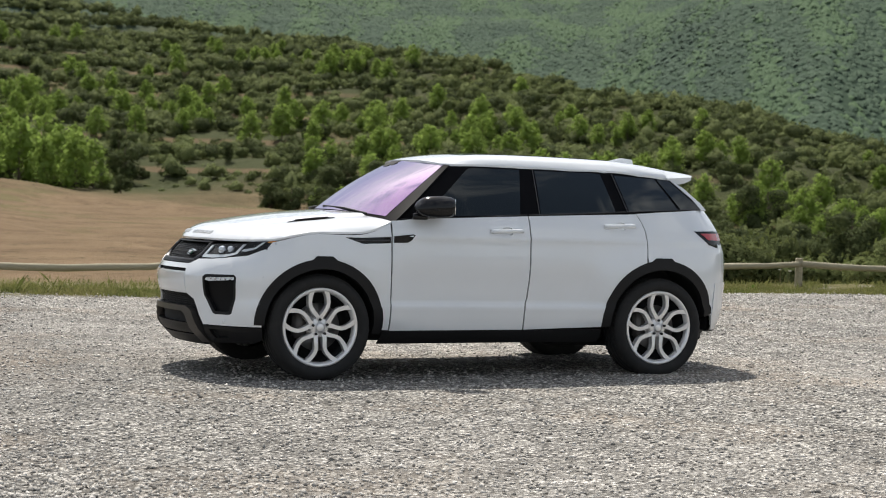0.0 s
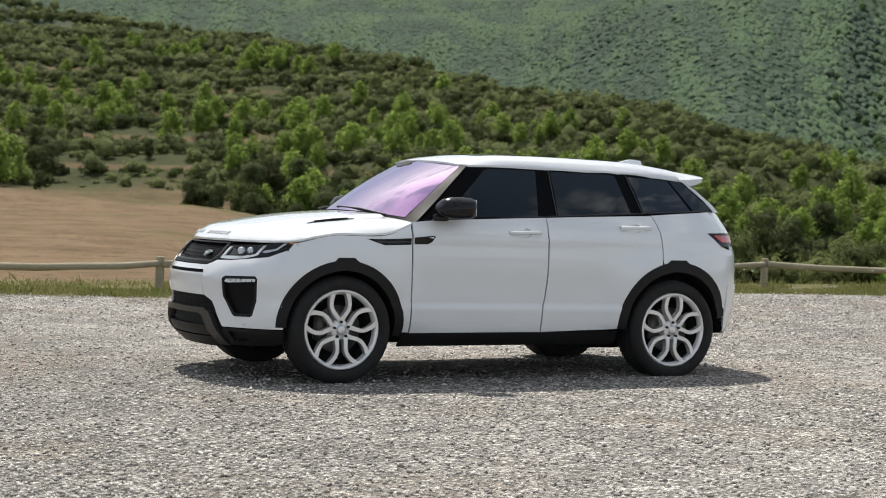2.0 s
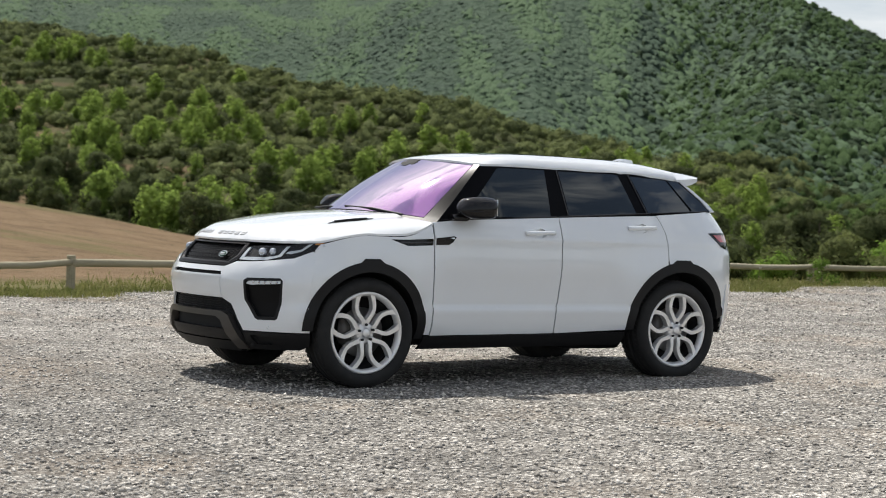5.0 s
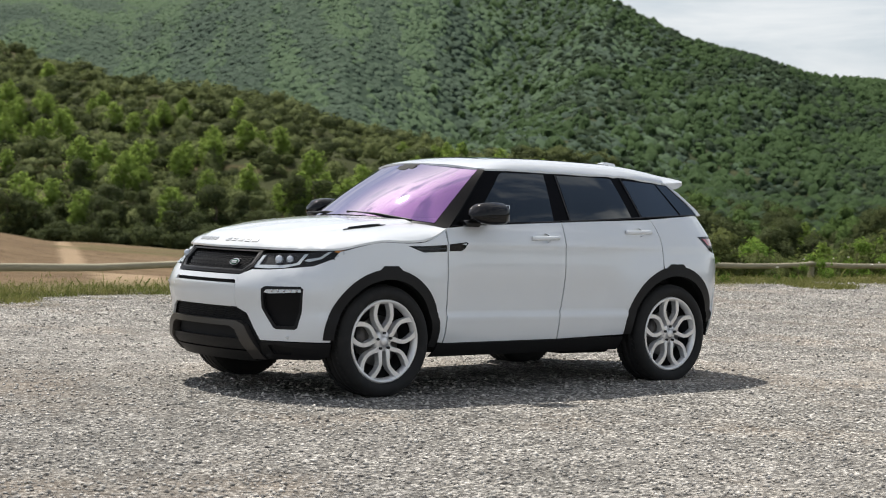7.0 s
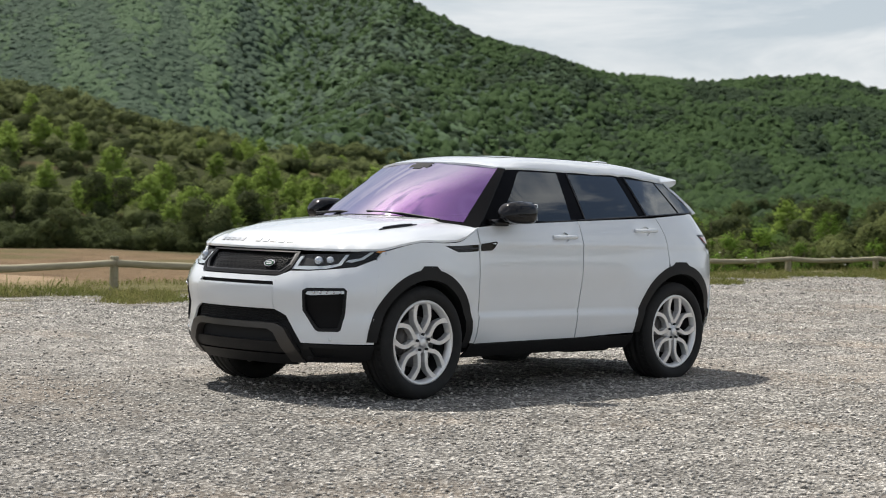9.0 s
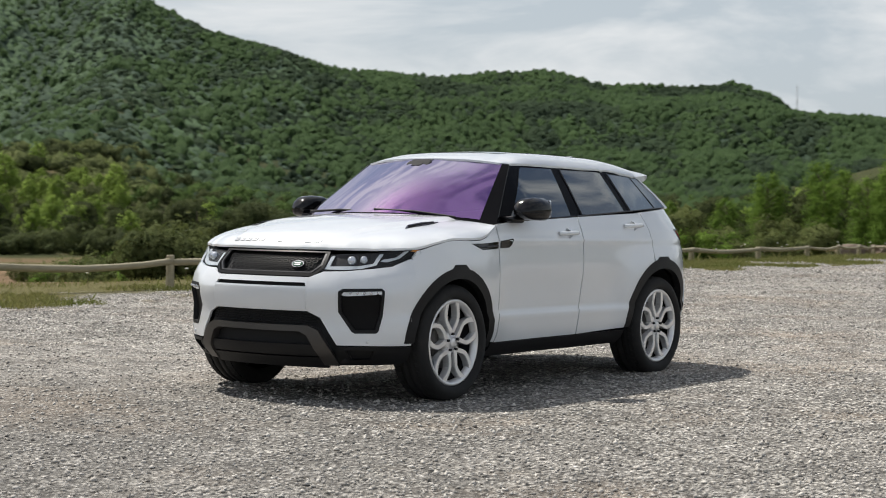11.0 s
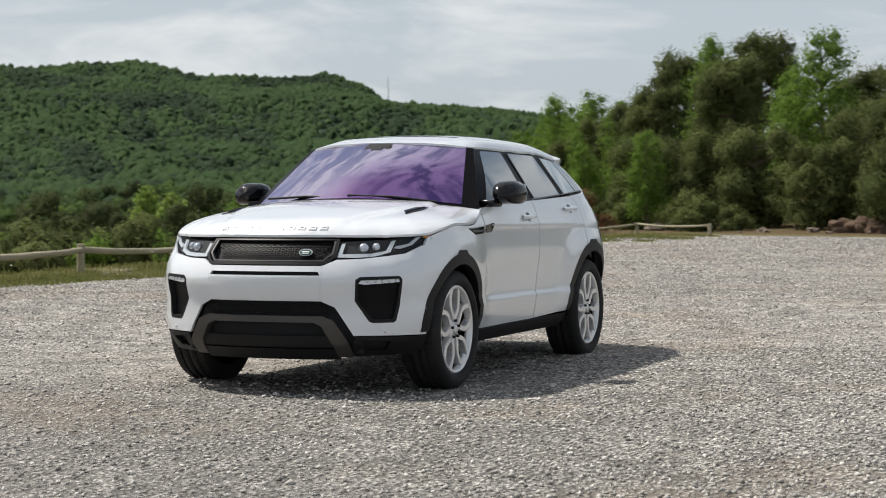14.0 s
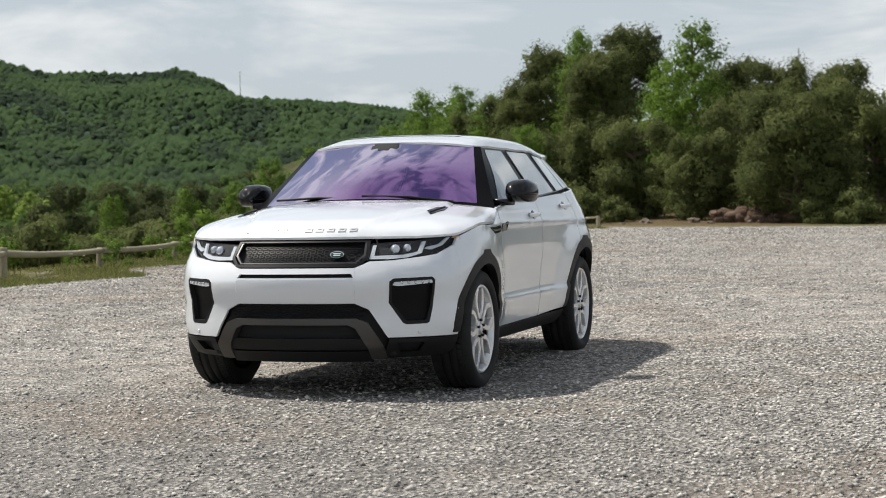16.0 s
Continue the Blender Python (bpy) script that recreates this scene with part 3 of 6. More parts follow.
def plant_canopy(name, rng, a, r, size, protos, mat, label, squash=1.0):
    """One mesh of many crowns on the ground sheet."""
    h, sky = sheet_at(a, r)
    lean = (sheet_at(a, r + 4)[0] - sheet_at(a, r - 4)[0]) / 8
    x, y = EYE_X - r * np.sin(np.radians(a)), EYE_Y - r * np.cos(np.radians(a))
    kind = rng.integers(0, len(protos), len(a))
    vs, fs, ns, base = [], [], [], 0
    for k, (v, f, m) in enumerate(protos):
        pick = np.nonzero(kind == k)[0]
        w = rng.random(len(pick)) * 6.28
        c, d = np.cos(w)[:, None], np.sin(w)[:, None]
        q = size[pick][:, None]
        stretch = squash * (0.8 + 0.5 * rng.random(len(pick)))[:, None]
        p = np.stack([(v[:, 0] * c - v[:, 1] * d) * q + x[pick][:, None], (v[:, 0] * d + v[:, 1] * c) * q + y[pick][:, None], v[:, 2] * q * stretch + h[pick][:, None]], -1)
        if squash < 0.5:
            # low canopies lie along the slope
            w = np.radians(a[pick])[:, None]
            p[..., 2] -= lean[pick][:, None] * ((p[..., 0] - x[pick][:, None]) * np.sin(w) + (p[..., 1] - y[pick][:, None]) * np.cos(w))
        vs.append(p.reshape(-1, 3))
        ns.append(np.stack([m[:, 0] * c - m[:, 1] * d, m[:, 0] * d + m[:, 1] * c, np.broadcast_to(m[:, 2], c.shape[:1] + m[:, 2].shape)], -1).reshape(-1, 3))
        fs.append((f[None] + len(v) * np.arange(len(pick))[:, None, None]).reshape(-1, 3) + base)
        base += len(v) * len(pick)
    me = foliage_mesh(name, np.concatenate(vs), np.concatenate(fs), np.concatenate(ns), mat)
    return tagged(new(name, me), label, "woodland", kind="stuff")


def hill_spots():
    rng = np.random.default_rng(11)
    scrub = []
    while len(scrub) < 16500:
        a = 4 + 41 * rng.random()
        r = 130 + 320 * math.sqrt(rng.random())
        if not np.interp(a, *TOE_R) + 2 < r < np.interp(a, *HILL_R) + 15:
            continue
        x, y = bearing(a, r)
        e = (ground_height(x, y) - 1.15) / r
        if 14.7 < a < 19.0 and (0.001 < e < 0.0125 or 0.019 < e < 0.023 or 0.031 < e < 0.034) and rng.random() < 0.88:
            continue        # grassy benches beside the track
        if noise.noise(Vector((x / 11, y / 11, 0))) < -0.36 or terraced(a, ground_height(x, y)):
            continue
        scrub.append((x, y, 0.42 + 1.15 * rng.random() ** 2.6, 0.6 + 0.4 * rng.random()))
    return scrub


def wood_spots(seed, count, a0, a1, r0, r1):
    """Bearings and reaches of crowns that can be seen from the lot, spread evenly over the ground."""
    rng = np.random.default_rng(seed)
    a = a0 + (a1 - a0) * rng.random(count)
    r = np.sqrt(r0 ** 2 + (r1 ** 2 - r0 ** 2) * rng.random(count))
    h, sky = sheet_at(a, r)
    keep = (h + 3.0 - 1.2) / r > sky - 0.001
    keep &= r < np.interp(a, *RIDGE_R) + 14
    keep &= r > np.where(a < 44, np.interp(a, *HILL_R) + 14, np.interp(a, *TOE_R) + 12)
    return rng, a[keep], r[keep]


scrub_spots = hill_spots()
small_scrub = [p for p in scrub_spots if p[2] < 0.75]
scrub_spots = [p for p in scrub_spots if p[2] >= 0.75]
scatter_clumps("hillside_scrub", small_scrub, [joined(domes(160 + k, 1, 6, 2)[0], leaves(np.random.default_rng(170 + k), [(0, 0, 0.4, 1.0, 1.0, 0.7)], 18, 0.26, 0.2)) for k in range(10)], SCRUB, "low grey-green scrub between the bushes", "scrub")
scatter_clumps("hillside_scrub", [p for i, p in enumerate(scrub_spots) if i % 3], round_crowns(100, 10, 1, 1, 50, 0.20, 0.5), SCRUB, "dense grey-green evergreen scrub on the terraced hillside", "scrub")
scatter_clumps("hillside_scrub", [p for i, p in enumerate(scrub_spots) if i % 3 == 0], round_crowns(130, 10, 1, 1, 50, 0.20, 0.5), OAK, "dark evergreen oak scrub among lighter bushes", "scrub")


def plant_woods():
    # the mountain beyond the near hill
    rng, a, r = wood_spots(301, 190000, 3, 53, 260, 1015)
    light = np.array([noise.noise(Vector((u * 0.9, w / 60, 4.0))) for u, w in zip(a, r)]) + 0.55 * rng.random(len(a)) > 0.38
    size = 0.95 + 0.75 * rng.random(len(a)) ** 1.8
    bare = (rng.random(len(a)) < 0.04) | (a > 38 + 15 * rng.random(len(a)))
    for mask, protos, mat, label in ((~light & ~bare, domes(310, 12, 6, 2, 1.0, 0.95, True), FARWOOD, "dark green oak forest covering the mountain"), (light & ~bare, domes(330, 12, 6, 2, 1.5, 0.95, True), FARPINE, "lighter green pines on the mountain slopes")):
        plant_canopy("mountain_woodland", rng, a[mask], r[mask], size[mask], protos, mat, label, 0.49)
    # the valley slope
    rng, a, r = wood_spots(401, 60000, 38, 71, 200, 700)
    keep = (a > 38 + 15 * rng.random(len(a))) & ((a < 65) | (r > 330))
    a, r = a[keep], r[keep]
    light = np.array([noise.noise(Vector((u * 0.6, w / 45, 2.0))) for u, w in zip(a, r)]) + 0.6 * rng.random(len(a)) > 0.28
    size = 0.62 + 0.90 * rng.random(len(a)) ** 2.2
    for mask, protos, mat, label in ((~light, domes(410, 12, 6, 2, 1.0, 0.4), FOREST, "dark green oak wood across the valley slope"), (light, domes(430, 12, 6, 2, 1.4, 0.4), YOUNGWOOD, "lighter green pines across the valley slope")):
        plant_canopy("valley_woodland", rng, a[mask], r[mask], size[mask], protos, mat, label, 1.05)
    rng, a, r = wood_spots(451, 1500, 40, 66, 105, 230)
    spots = [(*bearing(p, q), 0.6 + 0.7 * rng.random() ** 1.6, 0.8 + 0.5 * rng.random()) for p, q in zip(a, r)]
    scatter_clumps("valley_woodland", [p for i, p in enumerate(spots) if i % 5 < 2], round_crowns(200, 10, 2, 1, 110, 0.17, 0.46), OAK, "dark oaks at the bottom of the valley", "woodland")
    scatter_clumps("valley_woodland", [p for i, p in enumerate(spots) if i % 5 >= 2], round_crowns(240, 10, 2, 1, 120, 0.17, 0.46), VALLEYPINE, "bright young pines at the bottom of the valley", "woodland")


plant_woods()

# single trees: bright young pines and round oaks at the foot of the hills
HILL_PINES = [tree("pine_tree", 40 + k, 5.0, pine_blobs(40 + k, 5.0, 2.0, 14), 850, 0.17, PINE, 0.09, "bright green young pine on the hillside", "tree", 0.55, 1, 0.5) for k in range(4)]
MID_OAKS = [tree("oak_tree", 50 + k, 4.0, round_blobs(50 + k, 4.0, 1.9, 9, 0.12), 700, 0.13, OAK, 0.12, "round dark evergreen oak at the foot of the hill", "tree", 0.35, 1) for k in range(3)]


def upslope(a, e):
    """How far off the near hillside first rises to the sight line of slope e."""
    for r in range(180, 420, 2):
        x, y = bearing(a, r)
        if (ground_height(x, y) - 1.15) / r > e:
            return r
    return 300


def plant_trees():
    rng = np.random.default_rng(21)
    used = set()

    def put(kind, x, y, size):
        turn = rng.random() * 6.28
        if kind.name in used:
            return plant_copy(kind, x, y, size, turn, 0.35)
        used.add(kind.name)
        return stand(kind, x, y, size, turn, 0.35)

    n = 0
    while n < 215:
        a = 8 + 36 * rng.random()
        rt, rn = np.interp(a, *TOE_R), np.interp(a, *HILL_R)
        r = rt - 4 + min(rn - rt, 150) * rng.random() ** 1.25
        x, y = bearing(a, r)
        if noise.noise(Vector((x / 26, y / 26, 9))) < -0.12 + 0.3 * rng.random() or 13.7 < a < 18.6 and r < 262 or a > 27 and not rt + 16 < r < rt + 0.75 * (rn - rt):
            continue
        put(HILL_PINES[int(rng.integers(4))], x, y, (0.55 + 0.5 * rng.random() + (0.15 if r < 200 else 0.0)) * (0.72 if a > 29 else 1.0))
        n += 1
    # the hedge of oaks along the foot of the slope
    for k in range(190):
        a = 20.5 + 47 * rng.random() ** 1.25
        r = np.interp(a, *TOE_R) - 6 + 26 * rng.random()
        if a < 42 and k % 5 < 2:
            put(HILL_PINES[int(rng.integers(4))], *bearing(a, r + 14), 0.6 + 0.4 * rng.random())
        else:
            put(MID_OAKS[int(rng.integers(3))], *bearing(a, r), 0.6 + 0.75 * rng.random())
    for k in range(28):
        a = 36 + 31 * rng.random()
        r = np.interp(a, *TOE_R) + 45 * rng.random()
        put(HILL_PINES[int(rng.integers(4))], *bearing(a, r), 0.55 + 0.5 * rng.random())
    # tall pines at the field's upper corner, a lone oak and bushes by the track
    for a, r, s in ((9.2, 207, 1.45), (10.0, 204, 1.35), (10.6, 214, 1.15), (11.3, 210, 1.6), (12.1, 206, 1.2), (12.6, 213, 1.5), (13.1, 206, 1.35), (13.6, 211, 1.2), (12.0, 218, 1.6), (10.9, 222, 1.5), (13.5, 250, 0.9), (11.0, 252, 1.0)):
        put(HILL_PINES[int(rng.integers(4))], *bearing(a, r), s)
    for a, e, s in ((14.7, 0.0347, 0.00382), (16.16, 0.0365, 0.0032), (18.37, 0.0309, 0.0043), (19.34, 0.0493, 0.0034), (20.4, 0.030, 0.0036), (17.3, 0.056, 0.003), (21.2, 0.042, 0.0034)):
        r = upslope(a, e)
        put(HILL_PINES[int(rng.integers(4))], *bearing(a, r), s * r)
    for x, y, s in ((-46.3, -202.8, 1.4), (-42, -187, 0.75), (-50, -222, 0.9), (-60, -205, 0.7), (-66, -196, 0.6)):
        put(MID_OAKS[int(rng.integers(3))], x, y, s)
    for k in range(22):
        a, r = 19 + 6.5 * rng.random(), 176 + 18 * rng.random()
        put(MID_OAKS[int(rng.integers(3))], *bearing(a, r), 0.6 + 0.4 * rng.random())


plant_trees()

# ---- the wooden barrier ----
WOOD = material("weathered_wood", rough=0.85)
_p = place(WOOD)
_st = node(WOOD, "Mapping", Scale=(3.0, 30.0, 30.0))
wire(WOOD, _p, _st.inputs["Vector"])
colour(WOOD, blend(WOOD, grain(WOOD, 1.0, 6.0, 0.7, _st.outputs[0]), (0.17, 0.145, 0.088), (0.46, 0.415, 0.29)))
relief(WOOD, grain(WOOD, 40.0, 4.0, 0.7, _p), 0.4, 0.01)

FENCE = [(11.6, -8.2), (8.6, -8.3), (5.6, -8.4), (2.6, -8.6), (-0.45, -8.9), (-3.45, -9.1), (-6.15, -8.75), (-9.45, -9.0), (-12.8, -9.35), (-15.7, -9.5),
         (-18.8, -9.5), (-21.9, -9.5), (-25.0, -9.5), (-28.0, -9.7), (-31.0, -10.2), (-34.0, -10.9), (-37.0, -11.7), (-38.3, -9.4), (-36.8, -6.9)]


RAIL_H = table("-40 .30;-36.5 .31;-31 .25;-28 .215;-18.8 .245;-12.8 .255;-11 .27;-9.45 .345;-6.15 .345;-3.45 .345;-.45 .335;12 .33")


def log_fence():
    rng = np.random.default_rng(3)
    root = tagged(new("log_fence"), "low weathered round-log barrier along the gravel edge", "fence")
    tops = []
    for x, y in FENCE:
        z, h = ground_height(x, y), float(np.interp(x, *RAIL_H))
        v, f = [], []
        top = z + h + (0.075 if x > -10 else 0.035)
        for level, r in ((z - 0.3, 0.057), (top, 0.053), (top + 0.01, 0.042)):
            for i in range(12):
                v.append((x + r * math.cos(math.pi * i / 6), y + r * math.sin(math.pi * i / 6), level))
        f = [(k * 12 + i, k * 12 + (i + 1) % 12, k * 12 + 12 + (i + 1) % 12, k * 12 + 12 + i) for k in range(2) for i in range(12)]
        f.append(tuple(range(24, 36)))
        mesh_object("post", v, f, WOOD, root, False)
        tops.append((x, y + 0.03, z + h))
    for a, b in zip(tops, tops[1:]):
        v, f = [], []
        sag = 0.025 + 0.035 * rng.random()
        path = []
        for k in range(7):
            t = k / 6
            path.append(tuple(p + (q - p) * t for p, q in zip(a[:2], b[:2])) + (a[2] + (b[2] - a[2]) * t - sag * 4 * t * (1 - t) + 0.004 * rng.normal(),))
        q = (Vector(b) - Vector(a)).to_track_quat("Z", "Y")
        for k, c in enumerate(path):
            for i in range(12):
                w, r = math.pi * i / 6, (0.047 - 0.0012 * k + 0.0015 * rng.normal()) * (0.72 if a[0] < -26 else 1.0)
                v.append(tuple(Vector(c) + q @ Vector((r * math.cos(w), r * math.sin(w), 0))))
        f = [(k * 12 + i, k * 12 + (i + 1) % 12, k * 12 + 12 + (i + 1) % 12, k * 12 + 12 + i) for k in range(6) for i in range(12)]
        f += [tuple(range(11, -1, -1)), tuple(range(72, 84))]
        mesh_object("rail", v, f, WOOD, root, True)
    return root


log_fence()

# ---- the wooded bank at the end of the lot ----
OAK_TREES = [tree("oak_tree", 60 + k, 4.2, round_blobs(60 + k, 4.2, 2.35, 60, 0.07, 0.15), 17000, 0.052, BANKOAK, 0.13,
                  "dark green evergreen oak, bushy to the ground", "tree", 0.42, 1, 0.66) for k in range(3)]
TALL_OAKS = [tree("oak_tree", 70 + k, 8.0, round_blobs(70 + k, 8.0, 3.0, 46, 0.35, 0.16), 11000, 0.075, BANKOAK, 0.2,
                  "tall dark evergreen oak above the bank", "tree", 0.42, 1, 0.66) for k in range(2)]
BANK_PINES = [tree("pine_tree", 80 + k, 7.0, pine_blobs(80 + k, 7.0, 1.9, 26), 8500, 0.07, BANKPINE, 0.14,
                   "bright green pine with a loose pointed crown", "tree", 0.6, 1, 0.45) for k in range(2)]
LOW_BUSH = tree("bush", 90, 1.3, round_blobs(90, 1.3, 1.0, 10, 0.2), 2500, 0.045, BANKOAK, 0.04, "low dark bramble bush at the foot of the bank", "bush")
DRY_BUSH = tree("bush", 91, 1.5, round_blobs(91, 1.5, 1.2, 26, 0.2, 0.14), 2600, 0.05, RUST, 0.04, "rust-brown dead bush beside the fence", "bush", 0.8, 1, 0.35)

WEED = tree("weed", 92, 1.0, round_blobs(92, 1.0, 0.7, 14, 0.15, 0.16), 1100, 0.04, BANKPINE, 0.015, "leafy bright green weed behind the fence", "weed", 0.8, 1, 0.3)


def bank_trees():
    rng = np.random.default_rng(8)
    used = set()

    def put(kind, x, y, size):
        turn = rng.random() * 6.28
        if kind.name in used:
            return plant_copy(kind, x, y, size, turn, 0.1)
        used.add(kind.name)
        return stand(kind, x, y, size, turn, 0.1)

    for x, y, s in [(-52.5, -10.4, 0.86), (-49.2, -8.3, 0.84), (-47.3, -5.8, 0.71), (-45.3, -2.4, 1.08), (-48.2, -0.2, 1.06), (-46.0, 3.4, 1.0), (-47.5, 7.5, 1.1),
                    (-49.0, 12.0, 1.1), (-53.5, -5.0, 1.05), (-50.5, -12.6, 0.78), (-56.0, -13.0, 0.85), (-50.0, 17.0, 1.15), (-49.0, 22.0, 1.1)]:
        put(OAK_TREES[int(rng.integers(3))], x, y, s)
    for x, y, s in [(-80, -18.9, 1.0), (-80.7, -15.0, 1.02), (-67, -7.5, 0.66), (-62.2, -5.0, 0.70), (-62.5, -2.6, 0.64), (-73, -18.5, 0.8), (-70, -14, 0.85),
                    (-85.0, -27.0, 0.62), (-81.5, -23.8, 0.7), (-77.5, -20.8, 0.74), (-88.5, -30.5, 0.5)]:
        put(TALL_OAKS[int(rng.integers(2))], x, y, s)
    for x, y, s in [(-58.7, -7.8, 1.03), (-46.4, -11.4, 0.5), (-60.0, -9.2, 0.82), (-86.3, -26.6, 0.95), (-89.5, -29.8, 0.9), (-77.3, -16.6, 1.15), (-51.7, -13.4, 0.52), (-87.7, -28.4, 1.08), (-83.5, -25.0, 1.0), (-79.2, -22.0, 0.85), (-91.8, -32, 0.9),
                    (-90, -36.3, 0.95), (-80, -35, 0.85), (-70.2, -32.7, 0.6), (-64.7, -32.8, 0.5), (-58.7, -33.5, 0.45), (-76, -30, 0.75), (-74, -26, 0.7), (-68, -24.5, 0.65), (-62, -21, 0.6),
                    (-86, -33, 0.85), (-57, -17, 0.55)]:
        put(BANK_PINES[int(rng.integers(2))], x, y, s)
    for x, y, s in [(-48.2, -10.6, 1.1), (-50.1, -6.3, 1.0), (-45.3, 5.6, 1.1), (-47.8, -12.3, 0.9), (-46.3, -8.4, 0.7), (-46.5, 9.5, 1.2), (-51.5, -15.0, 1.2),
                    (-43.8, -1.6, 0.7), (-43.4, -0.4, 0.9), (-43.3, 1.6, 1.1), (-43.3, 8.0, 1.2), (-45.2, -9.4, 0.9)]:
        put(LOW_BUSH, x, y, s)
    for x, y, s in [(-18.9, -11.0, 0.8), (-20.3, -11.2, 0.95), (-22.4, -11.5, 0.7), (-17.2, -10.6, 0.5), (-26.0, -12.0, 0.8), (-14.4, -10.7, 0.45), (-30.5, -13.0, 0.9), (-12.7, -9.0, 0.48), (-14.9, -9.1, 0.36), (-15.7, -9.2, 0.42), (-13.9, -8.7, 0.22), (-8.4, -8.6, 0.16)]:
        put(WEED, x, y, s)
    put(DRY_BUSH, -43.4, -12.9, 0.95)
    put(DRY_BUSH, -44.9, -12.3, 0.4)


bank_trees()

# ---- dark undergrowth where the ground falls away behind the fence ----
def undergrowth():
    rng = np.random.default_rng(44)
    spots = []
    while len(spots) < 470:
        a = 39.5 + 24.5 * rng.random()
        r = 30 + 84 * rng.random() ** 1.2
        if noise.noise(Vector((a * 0.5, r * 0.08, 1.0))) < -0.3 or a < 46 and r > 75 or bearing(a, r)[1] > edge_y(bearing(a, r)[0]) - 3.5:
            continue
        spots.append((*bearing(a, r), 0.34 + 0.30 * rng.random() ** 1.5, 0.8 + 0.5 * rng.random()))
    scatter_clumps("undergrowth", [p for i, p in enumerate(spots) if i % 6], round_crowns(620, 8, 3, 1, 260, 0.12, 0.46), BANKOAK, "dense dark bushes on the slope below the fence", "bushes")
    scatter_clumps("undergrowth", [p for i, p in enumerate(spots) if i % 6 == 0], round_crowns(640, 8, 3, 1, 260, 0.12, 0.46), BANKPINE, "bright green bushes among the dark ones", "bushes")


undergrowth()


def hedge():
    """The dark thicket along the lower edge of the hillside, above the field."""
    rng = np.random.default_rng(52)
    spots = []
    while len(spots) < 520:
        a = 21.5 + 22 * rng.random()
        r = np.interp(a, *TOE_R) - 6 + 20 * rng.random() ** 1.4
        spots.append((*bearing(a, r), 0.55 + 0.75 * rng.random() ** 1.6, 0.75 + 0.4 * rng.random()))
    scatter_clumps("hedge", spots, round_crowns(660, 8, 2, 1, 130, 0.17, 0.46), OAK, "dark dense thicket along the foot of the hillside", "hedge")


hedge()

# ---- rocks and a cut of bare earth at the foot of the bank ----
ROCK = material("rock", rough=0.9)
_p = place(ROCK)
colour(ROCK, blend(ROCK, grain(ROCK, 3.0, 6.0, 0.7, _p), (0.085, 0.060, 0.040), (0.27, 0.215, 0.165)))
relief(ROCK, grain(ROCK, 9.0, 5.0, 0.7, _p), 0.8, 0.04)


def rock(x, y, size, seed, label):
    rng = np.random.default_rng(seed)
    v, f, n = lumps(rng, [(0, 0, 0.12 * size, size, size * 0.7, size * 0.45)], 2, 0.3)
    ob = mesh_object("rock", v, f, ROCK)
    ob.matrix_basis = Matrix.Translation((x, y, ground_height(x, y))) @ Matrix.Rotation(rng.random() * 6.28, 4, "Z")
    return tagged(ob, label, "rock")


for _i, (_x, _y, _s) in enumerate([(-44.6, -7.1, 0.26), (-45.0, -5.6, 0.3), (-44.3, -5.0, 0.14), (-43.9, -7.7, 0.12), (-44.6, -3.8, 0.16)]):
    rock(_x, _y, _s, 500 + _i, "brown earthy rock at the foot of the bank")
for _i, (_x, _y, _s) in enumerate([(-42.0, -14.3, 0.55), (-42.9, -13.9, 0.4), (-40.6, -11.9, 0.2), (-45.6, -10.9, 0.45), (-46.4, -10.4, 0.5)]):
    rock(_x, _y, _s, 530 + _i, "pale weathered boulder behind the fence")


EARTH = material("bare_earth", rough=0.95)
_p = place(EARTH)
colour(EARTH, blend(EARTH, grain(EARTH, 2.4, 6.0, 0.7, _p), (0.045, 0.030, 0.020), (0.20, 0.125, 0.080)))
relief(EARTH, grain(EARTH, 7.0, 6.0, 0.75, _p), 1.0, 0.06)


def earth_cut():
    """The low crumbling face where the bank meets the lot."""
    rng = np.random.default_rng(61)
    heaps = []
    for k in range(90):
        q = 0.10 + 0.20 * rng.random() ** 1.5
        heaps.append((-44.8 - 0.5 * rng.random(), -5.0 + 5.0 * rng.random(), 0.34 * rng.random() ** 2, q, q * (0.8 + 0.6 * rng.random()), q * 0.8))
    v, f, n = lumps(rng, heaps, 2, 0.36)
    ob = mesh_object("earth_cut", v, f, EARTH, None, True)
    ob.matrix_basis = Matrix.Translation((0, 0, ground_height(-44.9, -3.0)))
    tagged(ob, "low crumbling reddish earth face below the bank", "earth bank", kind="structure")


earth_cut()

# ---- masts on the skyline ----
def mast(x, y, foot, tall, thick, label):
    root = tagged(new("mast"), label, "mast")
    v, f = [], []
    limb(v, f, (x, y, foot), (x, y, foot + tall), thick, thick * 0.5, 8)
    f.append(tuple(range(8, 16)))
    mesh_object("pole", v, f, SKYPOLE, root, True)
    for k in range(3):
        v, f = [], []
        h = foot + tall * (0.72 + 0.1 * k)
        limb(v, f, (x - thick * 3, y, h), (x + thick * 3, y, h), thick * 0.3, thick * 0.3, 6)
        mesh_object("crossarm", v, f, SKYPOLE, root, True)


SKYPOLE = material("grey_pole", (0.16, 0.16, 0.16), 0.6, 0.3)
_mx, _my = bearing(65.55, 632)
mast(_mx, _my, ground_height(_mx, _my) - 0.3, 10.5, 0.16, "thin grey lattice mast on the far ridge")
mast(-62.4, -4.2, ground_height(-62.4, -4.2) - 0.3, 7.5 - ground_height(-62.4, -4.2), 0.05, "thin grey pole behind the bank trees")


